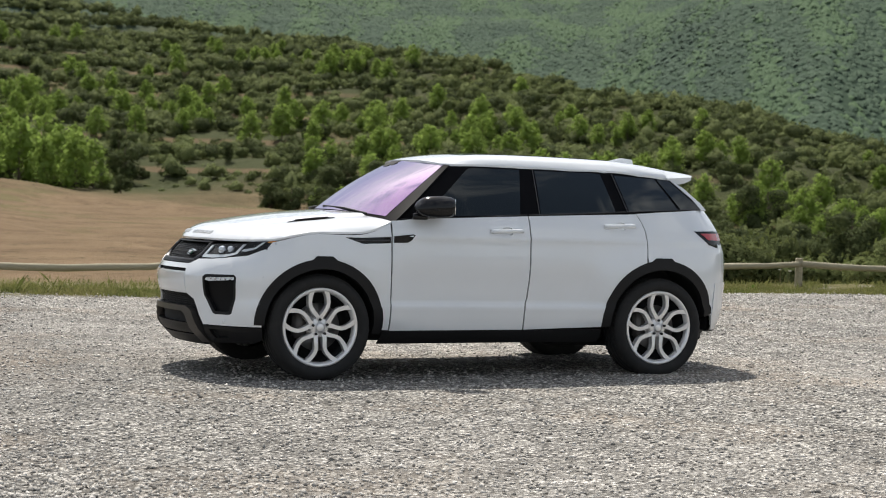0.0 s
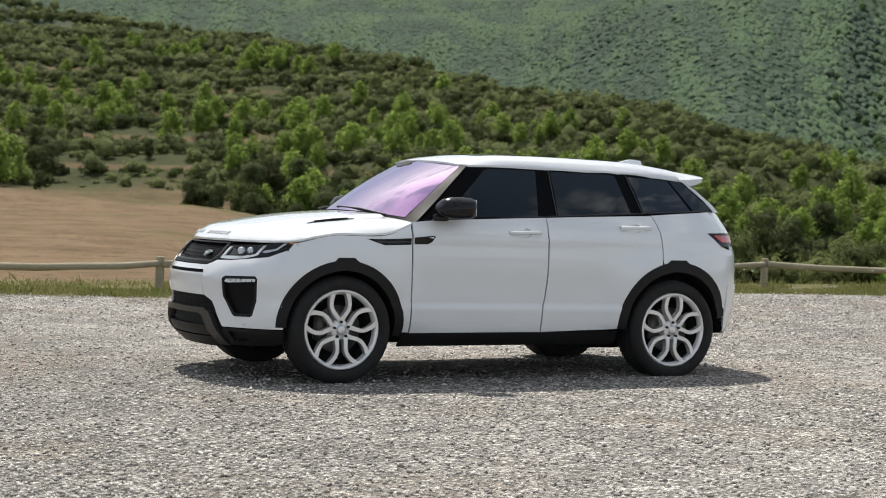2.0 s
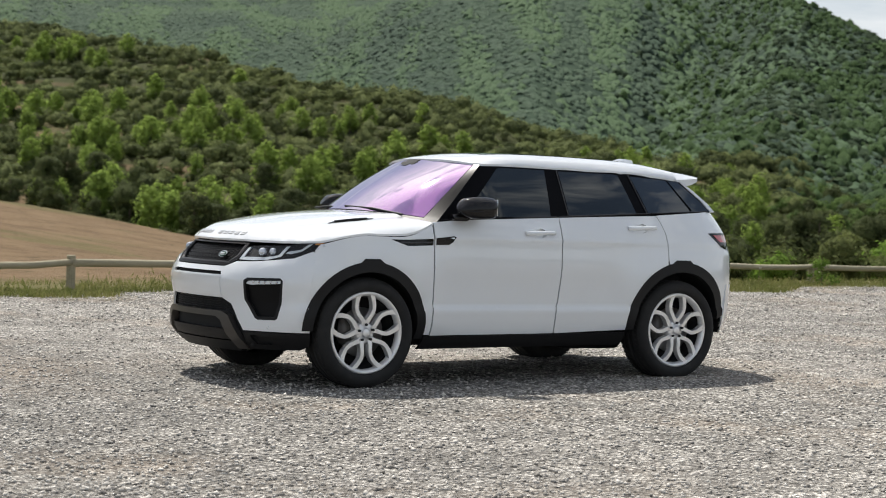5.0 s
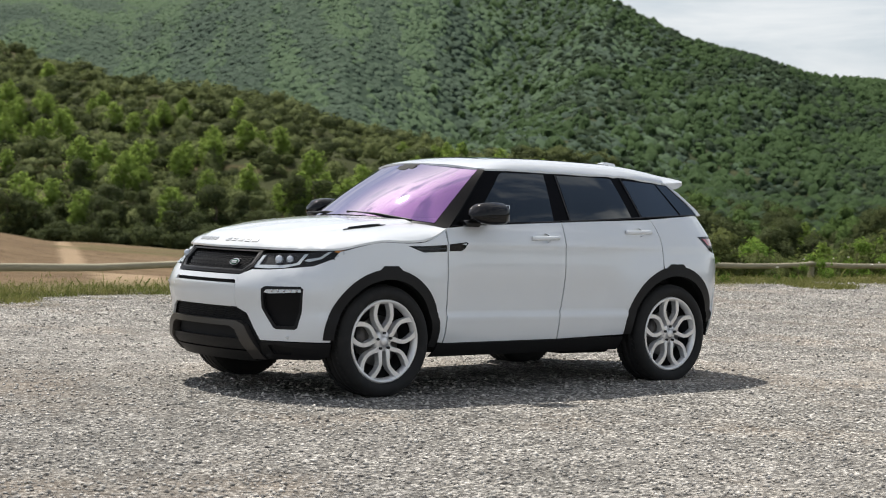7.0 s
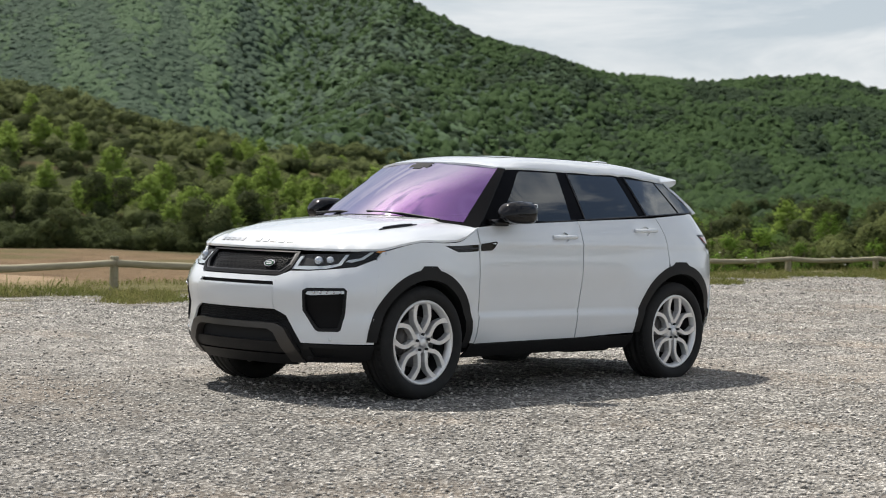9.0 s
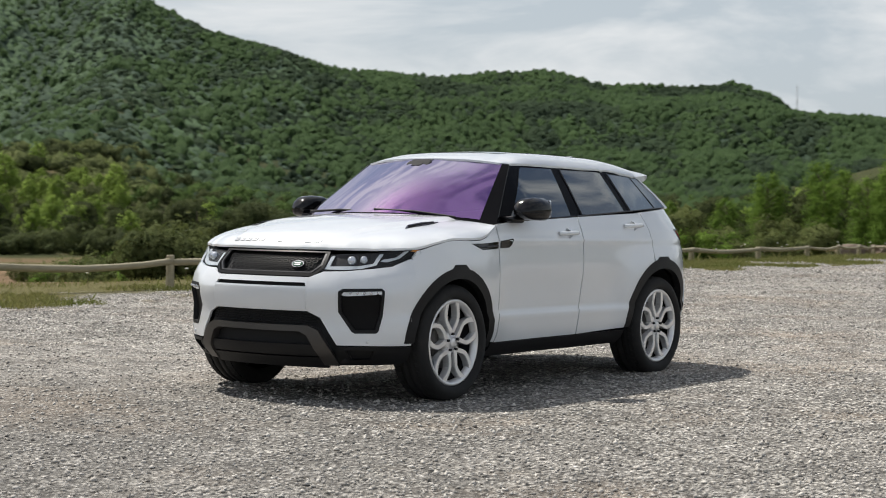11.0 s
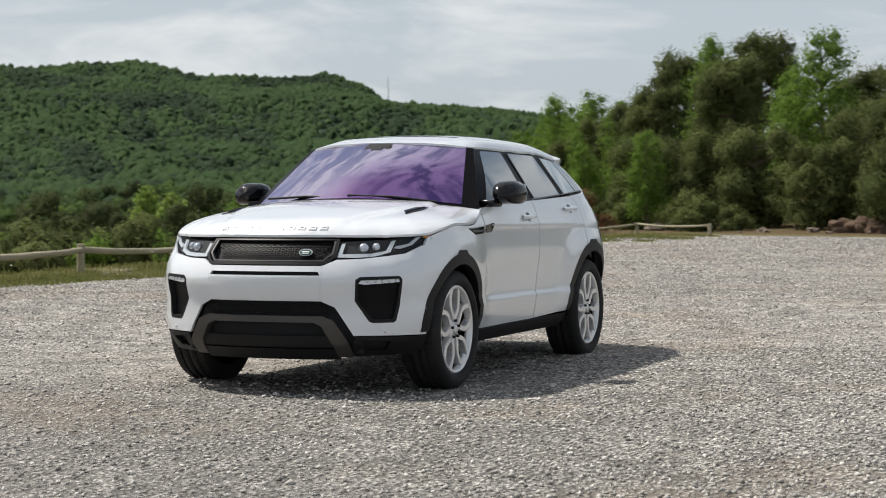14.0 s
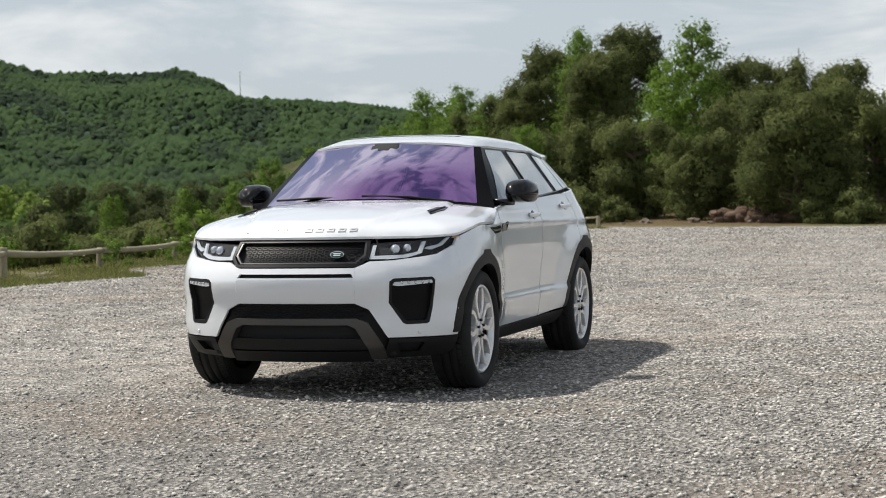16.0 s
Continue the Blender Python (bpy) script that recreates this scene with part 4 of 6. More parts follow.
# ---- the car's skin ----
# The car stands along x with its nose towards +x; its wheels touch z = 0.
def spline(text):
    """A smooth curve through 'a b; a b; ...', a rising."""
    rows = sorted([float(v) for v in r.split()] for r in text.strip().split(";"))
    xs, ys = np.array([r[0] for r in rows]), np.array([r[1] for r in rows])
    d = np.diff(ys) / np.diff(xs)
    m = np.concatenate([[d[0]], (d[1:] + d[:-1]) / 2, [d[-1]]])
    m[1:-1] = np.where(d[1:] * d[:-1] <= 0, 0, np.sign(d[1:]) * np.minimum(np.abs(m[1:-1]), 2.5 * np.minimum(np.abs(d[1:]), np.abs(d[:-1]))))

    def at(v):
        v = min(max(v, xs[0]), xs[-1])
        i = min(len(xs) - 2, max(0, int(np.searchsorted(xs, v)) - 1))
        h = xs[i + 1] - xs[i]
        t = (v - xs[i]) / h
        return float((1 + 2 * t) * (1 - t) ** 2 * ys[i] + t * (1 - t) ** 2 * h * m[i] + t * t * (3 - 2 * t) * ys[i + 1] + t * t * (t - 1) * h * m[i + 1])
    return at


def ease(v):
    v = min(1.0, max(0.0, v))
    return v * v * (3 - 2 * v)


PLAN = [(2.19, 0), (2.18, .2), (2.145, .38), (2.085, .55), (1.99, .70), (1.91, .79), (1.78, .875), (1.58, .916), (1.33, .928), (1.05, .918), (.8, .903), (.3, .897), (-.3, .897),
        (-.8, .905), (-1.1, .918), (-1.33, .925), (-1.55, .915), (-1.75, .875), (-1.9, .805), (-2.02, .69), (-2.1, .5), (-2.14, .25), (-2.15, 0)]


def plan_table():
    pts = [Vector((PLAN[0][0] - 0.01, -0.2))] + [Vector(p) for p in PLAN] + [Vector((PLAN[-1][0] + 0.01, -0.2))]
    out = []
    for i in range(1, len(pts) - 2):
        a, b, c, d = pts[i - 1:i + 3]
        for k in range(16):
            t = k / 16
            p = 0.5 * (2 * b + (c - a) * t + (2 * a - 5 * b + 4 * c - d) * t * t + (3 * b - a - 3 * c + d) * t ** 3)
            out.append((p.x, max(0.0, p.y)))
    out.append(PLAN[-1])
    xy = np.array(out)
    s = np.concatenate([[0], np.cumsum(np.hypot(*np.diff(xy, axis=0).T))])
    return s, xy


PLAN_S, PLAN_XY = plan_table()
side_inset = spline(".20 .16;.26 .105;.30 .062;.335 .048;.40 .034;.47 .022;.515 .014;.535 .026;.57 .020;.62 .012;.70 .004;.80 0;.90 .001;.97 .002;1.0 .003;1.02 .012;1.04 .018;1.08 .030;1.12 .047;1.2 .080;1.26 .11")
nose_inset = spline(".20 .15;.28 .07;.34 .03;.42 .025;.50 .03;.57 .02;.62 .008;.68 0;.72 .012;.76 .03;.80 .055;.845 .085;.88 .115;.92 .155;.95 .19;1.0 .26;1.1 .4")
tail_inset = spline(".20 .12;.35 .05;.5 .01;.7 0;.9 .0;.955 .012;.97 .03;1.08 .04;1.15 .07;1.26 .14")


def skin(s, z, off=0.0):
    """The body below the windows: s metres round the plan from the middle of the nose (negative: the car's right), at height z."""
    q = abs(s)
    x, y = np.interp(q, PLAN_S, PLAN_XY[:, 0]), np.interp(q, PLAN_S, PLAN_XY[:, 1])
    xa, ya = np.interp(q + .03, PLAN_S, PLAN_XY[:, 0]), np.interp(q + .03, PLAN_S, PLAN_XY[:, 1])
    xb, yb = np.interp(q - .03, PLAN_S, PLAN_XY[:, 0]), np.interp(q - .03, PLAN_S, PLAN_XY[:, 1])
    tx, ty = xa - xb, (ya - yb) if q > .03 else 0.06
    n = math.hypot(tx, ty)
    nx, ny = ty / n, -tx / n
    inset = max(0.0, nx) ** 1.3 * nose_inset(z) + abs(ny) ** 1.5 * side_inset(z) * (1 - .6 * ease((x - 1.5) / .3) * ease((.6 - z) / .1)) + max(0.0, -nx) * tail_inset(z)
    inset += 0.02 * ease((-1.25 - x) / .55) * ease((z - .9) / .3) + 0.03 * ease((x - 1.45) / .35) * ease((z - .76) / .14) * abs(ny)
    # doors hollow between the wheels, lower down, under a soft shoulder line
    inset += 0.016 * ease((.90 - abs(x)) / .25) * math.exp(-((z - .66) / .13) ** 2)
    inset += 0.006 * ease((1.0 - z) / .02) * ease((z - .80) / .16) * ease((.95 - x) / .2)
    # the flares over the wheels
    for cx, cz, out in ((1.33, .37, .022), (-1.335, .385, .026)):
        far = max(0.0, math.hypot(x - cx, z - cz) - .47)
        inset -= out * math.exp(-(far / .15) ** 2) * ease((z - .30) / .12) * ease((1.02 - z) / .14) * abs(ny)
    k = off - inset
    return Vector((x + nx * k, math.copysign(1, s) * (y + ny * k), z))


def s_of_x(x):
    return float(np.interp(-x, -PLAN_XY[:, 0], PLAN_S))


def flank(x, z, off=0.0, sign=1):
    return skin(sign * s_of_x(x), z, off)


def glasshouse(x, z, off=0.0, sign=1):
    """The windows' side, from the belt line to the roof rail."""
    y = .848 - (z - 1.12) * .60 - .10 * (z - 1.12) ** 2 * 2 - .07 * ease((-.9 - x) / 1.0) - .055 * ease((x - .25) / .6)
    return Vector((x, sign * (y + off * .86), z + off * .5))


BONNET_TOP = spline("2.2 1.0;2.0 1.022;1.85 1.053;1.75 1.074;1.58 1.106;1.4 1.134;1.28 1.148;1.0 1.172;.8 1.18")
BONNET_RIM = spline("0 .931;.45 .931;.75 .930;1.0 .937;1.13 .946;1.26 .980;1.36 1.002;1.45 1.010;1.6 1.006;1.75 1.010;1.86 1.036;1.93 1.066;1.99 1.098")


RIM_END = float(np.interp(-.816, -PLAN_XY[:, 0], PLAN_S))


def rim_table():
    out = []
    for k in range(0, 1201):
        s = RIM_END * k / 1200
        out.append(skin(s, BONNET_RIM(s)))
    return np.array([tuple(p) for p in out])


RIM = rim_table()


def bonnet(x, y, off=0.0, sign=1):
    ay = abs(y)
    d = np.hypot(RIM[:, 0] - x, RIM[:, 1] - ay)
    i = int(d.argmin())
    z0 = RIM[i, 2]
    top = BONNET_TOP(x) - .028 * (ay / .62) ** 2 - .017 * ease((ay - .36 - .20 * ease((2.0 - x) / .8)) / .055) * ease((2.05 - x) / .3)
    width = .17 + .10 * ease((1.9 - x) / .5)
    t = min(1.0, d[i] / width)
    z = z0 + (top - z0) * math.sqrt(max(0.0, 1 - (1 - t) ** 2))
    return Vector((x, y, z + off))


ROOF_TOP = spline(".46 1.548;.38 1.570;.2 1.600;0 1.616;-.4 1.623;-.8 1.619;-1.2 1.607;-1.55 1.570;-1.82 1.522")
ROOF_RIM = spline(".5 1.512;.27 1.522;0 1.528;-.5 1.522;-.9 1.516;-1.2 1.505;-1.5 1.485;-1.82 1.47")


def roof_rim_y(x):
    return glasshouse(x, ROOF_RIM(x)).y + 0.004


def roof(x, y, off=0.0, sign=1):
    ye = roof_rim_y(x)
    t = max(0.0, min(1.0, (ye - abs(y)) / .20))
    z0 = ROOF_RIM(x)
    top = ROOF_TOP(x + .15 * (abs(y) / .585) ** 2.2 * ease((x + .1) / .35)) - .016 * (y / .5) ** 2
    return Vector((x, y, z0 + (top - z0) * math.sqrt(max(0.0, 1 - (1 - t) ** 2)) + off))


def screen(v, w, off=0.0, sign=1):
    """The windscreen: v across from -1 to 1, w from the foot (0) to the header (1)."""
    a = abs(v)
    foot = Vector((1.06 - .25 * a ** 1.6, .765 * v, 1.162 - .040 * a ** 2))
    head = Vector((.44 - .15 * a ** 1.6, .585 * v, 1.550 - .030 * a ** 2))
    p = foot.lerp(head, w)
    bulge = .022 * math.sin(math.pi * min(1, max(0, w))) * (1 - a ** 4)
    return p + Vector((.62, 0, .78)) * (bulge + off)


# ---- the car's materials ----
PAINT = material("white_paint", (0.76, 0.785, 0.81), 0.25, 0.0, Coat_Weight=1.0, Coat_Roughness=0.02, Coat_IOR=1.6, Specular_IOR_Level=0.5)
colour(PAINT, blend(PAINT, steps(PAINT, grain(PAINT, 2.2, 5.0, 0.6, place(PAINT)), 0.45, 0.75, 0.0, 0.12), (0.76, 0.785, 0.81), (0.64, 0.64, 0.62)))
CLAD = material("black_plastic", (0.010, 0.010, 0.011), 0.52, 0.0, Specular_IOR_Level=0.26)
relief(CLAD, grain(CLAD, 900.0, 2.0, 0.6, place(CLAD)), 0.15, 0.002)
GRILLEBLACK = material("grille_black", (0.007, 0.007, 0.008), 0.42, 0.0, Specular_IOR_Level=0.12)
GLOSS = material("gloss_black", (0.007, 0.007, 0.008), 0.10, 0.0, Specular_IOR_Level=0.32)
PILLAR = material("pillar_black", (0.006, 0.006, 0.007), 0.22, 0.0, Specular_IOR_Level=0.03)
SATIN = material("dark_satin_metal", (0.075, 0.069, 0.064), 0.36, 0.45)
INNER = material("dark_lining", (0.012, 0.012, 0.013), 0.85)
RUBBER = material("tyre_rubber", (0.022, 0.021, 0.021), 0.82)
colour(RUBBER, blend(RUBBER, steps(RUBBER, grain(RUBBER, 14.0, 5.0, 0.7, place(RUBBER)), 0.5, 0.8), (0.010, 0.010, 0.010), (0.024, 0.022, 0.020)))
ALLOY = material("silver_alloy", (0.80, 0.795, 0.79), 0.26, 0.45, Coat_Weight=0.4, Coat_Roughness=0.08)
STEEL = material("brake_steel", (0.34, 0.33, 0.32), 0.35, 0.9)
CHROME = material("chrome", (0.72, 0.73, 0.74), 0.12, 1.0)
GREYTRIM = material("grey_metal_trim", (0.05, 0.05, 0.053), 0.38, 0.5)
LETTER = material("silver_lettering", (0.62, 0.63, 0.64), 0.28, 0.6)
LAMPGLASS = material("clear_lamp_plastic", (0.72, 0.75, 0.78), 0.06, 0.0, Specular_IOR_Level=0.7)
PROJECTOR = material("projector_glass", (0.62, 0.65, 0.70), 0.08, 0.7, Specular_IOR_Level=1.0)
AMBER = material("amber_lens", (0.75, 0.30, 0.05), 0.15)
RED = material("red_lens", (0.48, 0.02, 0.018), 0.10, 0.0, Coat_Weight=1.0)
BADGE = material("green_badge", (0.015, 0.07, 0.035), 0.2, 0.2)


def pane_material(name, tint, mirror, clear, rough=0.015, metallic=True):
    """Coated glass: a mirror film of its own tint over glass that lets a little through."""
    m = material(name, mirror, rough, 1.0 if metallic else 0.0)
    if not metallic:
        m.node_tree.nodes["Principled BSDF"].inputs["Specular IOR Level"].default_value = 0.45
    out = m.node_tree.nodes["Material Output"]
    see = node(m, "BsdfTransparent", Color=(*tint, 1))
    mix = node(m, "MixShader", Fac=clear)
    wire(m, m.node_tree.nodes["Principled BSDF"].outputs[0], mix.inputs[1])
    wire(m, see.outputs[0], mix.inputs[2])
    wire(m, mix.outputs[0], out.inputs["Surface"])
    return m


SCREENGLASS = pane_material("purple_coated_glass", (0.25, 0.2, 0.3), (0.21, 0.098, 0.34), 0.18)
SCREENGLASS.node_tree.nodes["Principled BSDF"].inputs["Coat Weight"].default_value = 1.0
SCREENGLASS.node_tree.nodes["Principled BSDF"].inputs["Coat IOR"].default_value = 1.5
SCREENGLASS.node_tree.nodes["Principled BSDF"].inputs["Coat Roughness"].default_value = 0.025
# towards a slanting view the coating turns to a plain pale mirror
_gloss = node(SCREENGLASS, "BsdfGlossy", Color=(0.62, 0.58, 0.70, 1), Roughness=0.02)
_slant = node(SCREENGLASS, "LayerWeight", Blend=0.5)
_film = node(SCREENGLASS, "MixShader")
wire(SCREENGLASS, steps(SCREENGLASS, _slant.outputs["Facing"], 0.44, 0.57, 0.0, 0.92), _film.inputs[0])
wire(SCREENGLASS, SCREENGLASS.node_tree.nodes["Material Output"].inputs["Surface"].links[0].from_socket, _film.inputs[1])
wire(SCREENGLASS, _gloss.outputs[0], _film.inputs[2])
wire(SCREENGLASS, _film.outputs[0], SCREENGLASS.node_tree.nodes["Material Output"].inputs["Surface"])
SIDEGLASS = pane_material("tinted_glass", (0.10, 0.13, 0.12), (0.012, 0.016, 0.016), 0.12, 0.015, False)
SIDEGLASS.node_tree.nodes["Principled BSDF"].inputs["IOR"].default_value = 1.45
# the panes mirror the sky more and more towards a slanting view
_gloss = node(SIDEGLASS, "BsdfGlossy", Color=(0.95, 0.98, 0.98, 1), Roughness=0.01)
_slant = node(SIDEGLASS, "LayerWeight", Blend=0.5)
_power = node(SIDEGLASS, "Math")
_power.operation = "POWER"
_power.inputs[1].default_value = 3.0
wire(SIDEGLASS, _slant.outputs["Facing"], _power.inputs[0])
_film = node(SIDEGLASS, "MixShader")
wire(SIDEGLASS, _power.outputs[0], _film.inputs[0])
wire(SIDEGLASS, SIDEGLASS.node_tree.nodes["Material Output"].inputs["Surface"].links[0].from_socket, _film.inputs[1])
wire(SIDEGLASS, _gloss.outputs[0], _film.inputs[2])
wire(SIDEGLASS, _film.outputs[0], SIDEGLASS.node_tree.nodes["Material Output"].inputs["Surface"])
COVERGLASS = pane_material("lamp_cover_glass", (0.93, 0.95, 0.96), (0.10, 0.10, 0.11), 0.86, 0.03, False)


# ---- panels laid on the skin ----
def inside(poly, a, b):
    hit = False
    for (x1, y1), (x2, y2) in zip(poly, poly[1:] + poly[:1]):
        if (y1 > b) != (y2 > b) and a < (x2 - x1) * (b - y1) / (y2 - y1) + x1:
            hit = not hit
    return hit


def panel(name, outline, skin_at, mat, parent, label="", holes=(), depth=0.014, cell=0.045, off=0.0, sign=1, cell_b=None):
    """A sheet-metal panel: an outline and holes in the skin's own coordinates, its edges turned inwards by depth."""
    bm = bmesh.new()
    vs = [bm.verts.new((a, b, 0)) for a, b in outline]
    bm.faces.new(vs)
    cuts = []
    for axis, step in ((0, cell), (1, cell_b or cell)):
        lo, hi = min(p[axis] for p in outline), max(p[axis] for p in outline)
        n = max(1, int(round((hi - lo) / step)))
        for i in range(1, n):
            q = [0, 0, 0]
            q[axis] = lo + (hi - lo) * i / n
            cuts.append((tuple(q), (1, 0, 0) if axis == 0 else (0, 1, 0)))
    for hole in holes:
        for (x1, y1), (x2, y2) in zip(hole, hole[1:] + hole[:1]):
            cuts.append(((x1, y1, 0), (y2 - y1, x1 - x2, 0)))
    for co, no in cuts:
        bmesh.ops.bisect_plane(bm, geom=bm.verts[:] + bm.edges[:] + bm.faces[:], dist=1e-5, plane_co=co, plane_no=Vector(no).normalized())
    if holes:
        gone = [f for f in bm.faces if any(inside(h, *f.calc_center_median()[:2]) for h in holes)]
        bmesh.ops.delete(bm, geom=gone, context="FACES")
    edge = [e for e in bm.edges if len(e.link_faces) == 1]
    for e in edge:
        e.smooth = False
    for drop in ((0.004, depth) if depth > 0.006 else (depth,)):
        made = bmesh.ops.extrude_edge_only(bm, edges=edge)["geom"]
        for v in made:
            if isinstance(v, bmesh.types.BMVert):
                v.co.z = -drop
        edge = [e for e in made if isinstance(e, bmesh.types.BMEdge) and e.is_boundary]
    # a small rounding: the rim itself lies a touch under the skin
    for v in bm.verts:
        v.co = skin_at(v.co.x, v.co.y, off + v.co.z, sign)
    if sign > 0:
        bmesh.ops.reverse_faces(bm, faces=bm.faces[:])
    return part(name, bm, mat, parent, label)


def front(s, z, off=0.0, sign=1):
    return skin(s * sign, z, off)


def arc(cx, cz, r, a0, a1, n=16):
    return [(cx + r * math.cos(radians(a0 + (a1 - a0) * i / n)), cz + r * math.sin(radians(a0 + (a1 - a0) * i / n))) for i in range(n + 1)]


def box(name, size, at, mat, parent, label="", bevel=0.01, turn=(0, 0, 0)):
    bm = bmesh.new()
    bmesh.ops.create_cube(bm, size=1.0)
    bmesh.ops.scale(bm, vec=size, verts=bm.verts)
    if bevel:
        bmesh.ops.bevel(bm, geom=bm.edges[:], offset=bevel, segments=2, affect="EDGES", profile=0.6)
    bmesh.ops.transform(bm, matrix=pose(*at, *turn), verts=bm.verts)
    return part(name, bm, mat, parent, label)


def lathe(name, profile, mat, parent, around=48, label=""):
    """Turned round the y axis: profile of (radius, y)."""
    v, f = [], []
    n = len(profile)
    for i in range(around):
        w = 2 * math.pi * i / around
        for r, y in profile:
            v.append((r * math.cos(w), y, r * math.sin(w)))
    for i in range(around):
        j = (i + 1) % around
        for k in range(n - 1):
            f.append((i * n + k, i * n + k + 1, j * n + k + 1, j * n + k))
    ob = mesh_object(name, v, f, mat, parent, True)
    if label:
        ob["label"] = label
    return ob


def tube(name, points, radius, mat, parent, sides=8, label=""):
    v, f = [], []
    for a, b in zip(points, points[1:]):
        limb(v, f, a, b, radius, radius, sides)
    ob = mesh_object(name, v, f, mat, parent, True)
    if label:
        ob["label"] = label
    return ob


# ---- wheels ----
RIM_R = 0.268


def spoke_mesh(side):
    """One of the ten spokes: a bent bar that bows out from the hub and runs to the rim."""
    path = [(.052, .006 * side), (.078, .016 * side), (.100, .034 * side), (.122, .051 * side), (.146, .063 * side), (.170, .067 * side), (.205, .064 * side), (.238, .055 * side), (.262, .046 * side)]
    wide = [.0180, .0165, .0152, .0148, .0148, .0150, .0156, .0170, .0205]
    depth = [.012, .009, .007, .006, .006, .006, .005, .003, .000]
    v, f = [], []
    n = len(path)
    for i, (r, t) in enumerate(path):
        a, b = path[max(0, i - 1)], path[min(n - 1, i + 1)]
        d = Vector((b[0] - a[0], b[1] - a[1])).normalized()
        q = Vector((-d.y, d.x))
        w = wide[i]
        for k, (u, y) in enumerate(((-1.0, -.045), (-1.0, -.006), (-.86, 0), (.86, 0), (1.0, -.006), (1.0, -.045))):
            v.append((t + q.y * w * u, -depth[i] + y, r + q.x * w * u))
    for i in range(n - 1):
        for k in range(6):
            j = (k + 1) % 6
            f.append((i * 6 + k, i * 6 + j, (i + 1) * 6 + j, (i + 1) * 6 + k))
    return v, f


def wheel(parent, x, y, turn, steer=0.0, flip=False):
    around = 60
    rim = lathe("wheel", [(.244, -.045), (.238, -.040), (.240, -.028), (.249, -.004), (.258, .004), (.268, .004), (.273, -.002), (.274, -.012)], ALLOY, parent, around,
                "silver alloy wheel with five split spokes")
    rim.matrix_basis = pose(x, y, .364, 0, turn, 180 + steer if flip else steer)
    lathe("tyre", [(.262, -.215), (.30, -.236), (.335, -.234), (.352, -.222), (.3625, -.200), (.3635, -.168), (.354, -.166), (.354, -.158), (.364, -.156), (.364, -.116), (.354, -.114), (.354, -.104),
                   (.364, -.102), (.364, -.062), (.354, -.060), (.354, -.052), (.3635, -.050), (.3625, -.018), (.352, .004), (.335, .017), (.318, .021), (.300, .020), (.286, .012), (.278, .006), (.274, -.008)],
          RUBBER, rim, around)
    # tread blocks on the shoulders
    v, f = [], []
    for i in range(64):
        for y0, y1, lean in ((-.014, -.052, .012), (-.166, -.214, -.012)):
            k = len(v)
            for y, o in ((y0, 0.0), (y1, lean)):
                for w in (-.0125, .0125):
                    t = 2 * math.pi * i / 64 + (w + o) / .364
                    for r in (.352, .3675 if y in (-.052, -.166) else .3625):
                        v.append((r * math.cos(t), y, r * math.sin(t)))
            f += [(k + 1, k + 3, k + 7, k + 5), (k, k + 1, k + 5, k + 4), (k + 2, k + 6, k + 7, k + 3), (k, k + 2, k + 3, k + 1), (k + 4, k + 5, k + 7, k + 6)]
    tagged(mesh_object("tyre_tread", v, f, RUBBER, rim), kind="stuff")
    for i in range(5):
        m = Matrix.Rotation(radians(72 * i), 4, "Y")
        for side in (-1, 1):
            v, f = spoke_mesh(side)
            mesh_object("spoke", [m @ Vector(p) for p in v], f, ALLOY, rim, False)
        bm = bmesh.new()
        bmesh.ops.create_cone(bm, cap_ends=True, segments=6, radius1=.0095, radius2=.0085, depth=.02, matrix=m @ Matrix.Translation((0, -.006, .054)) @ Matrix.Rotation(radians(90), 4, "X"))
        part("lug_nut", bm, INNER, rim, "dark wheel nut", False)
    lathe("hub", [(.074, -.05), (.070, -.026), (.061, -.016), (.046, -.017), (.033, -.012), (.030, -.006)], ALLOY, rim, 40)
    lathe("centre_cap", [(.030, -.010), (.028, -.003), (.023, .0), (.0, .001)], ALLOY, rim, 24, "silver centre cap")
    lathe("brake_disc", [(.165, -.085), (.165, -.075), (.09, -.075), (.085, -.06), (.0, -.06)], STEEL, rim, 40)
    lathe("rim_barrel", [(.236, -.05), (.233, -.12), (.232, -.2), (.19, -.205), (.0, -.205)], INNER, rim, 40)
    bm = bmesh.new()
    bmesh.ops.create_cube(bm, size=1.0)
    bmesh.ops.scale(bm, vec=(.10, .05, .20), verts=bm.verts)
    bmesh.ops.bevel(bm, geom=bm.edges[:], offset=.015, segments=2, affect="EDGES")
    bmesh.ops.transform(bm, matrix=Matrix.Rotation(radians(-turn), 4, "Y") @ Matrix.Translation((.13 if not flip else .13, -.075, .02)), verts=bm.verts)
    part("brake_caliper", bm, SATIN, rim, "grey brake caliper")
    return rim


# ---- the car ----
car = tagged(new("car"), "white five-door SUV with black wheel arches parked on gravel", "car")

ARCH_F, ARCH_R = (1.33, .368, .462), (-1.335, .385, .476)


def front_arch(a0, a1, r=None, n=18):
    """The arch's edge, with the small flat at its top."""
    out = []
    for x, z in arc(ARCH_F[0], ARCH_F[1], r or ARCH_F[2], a0, a1, n):
        out.append((x, z))
    return out


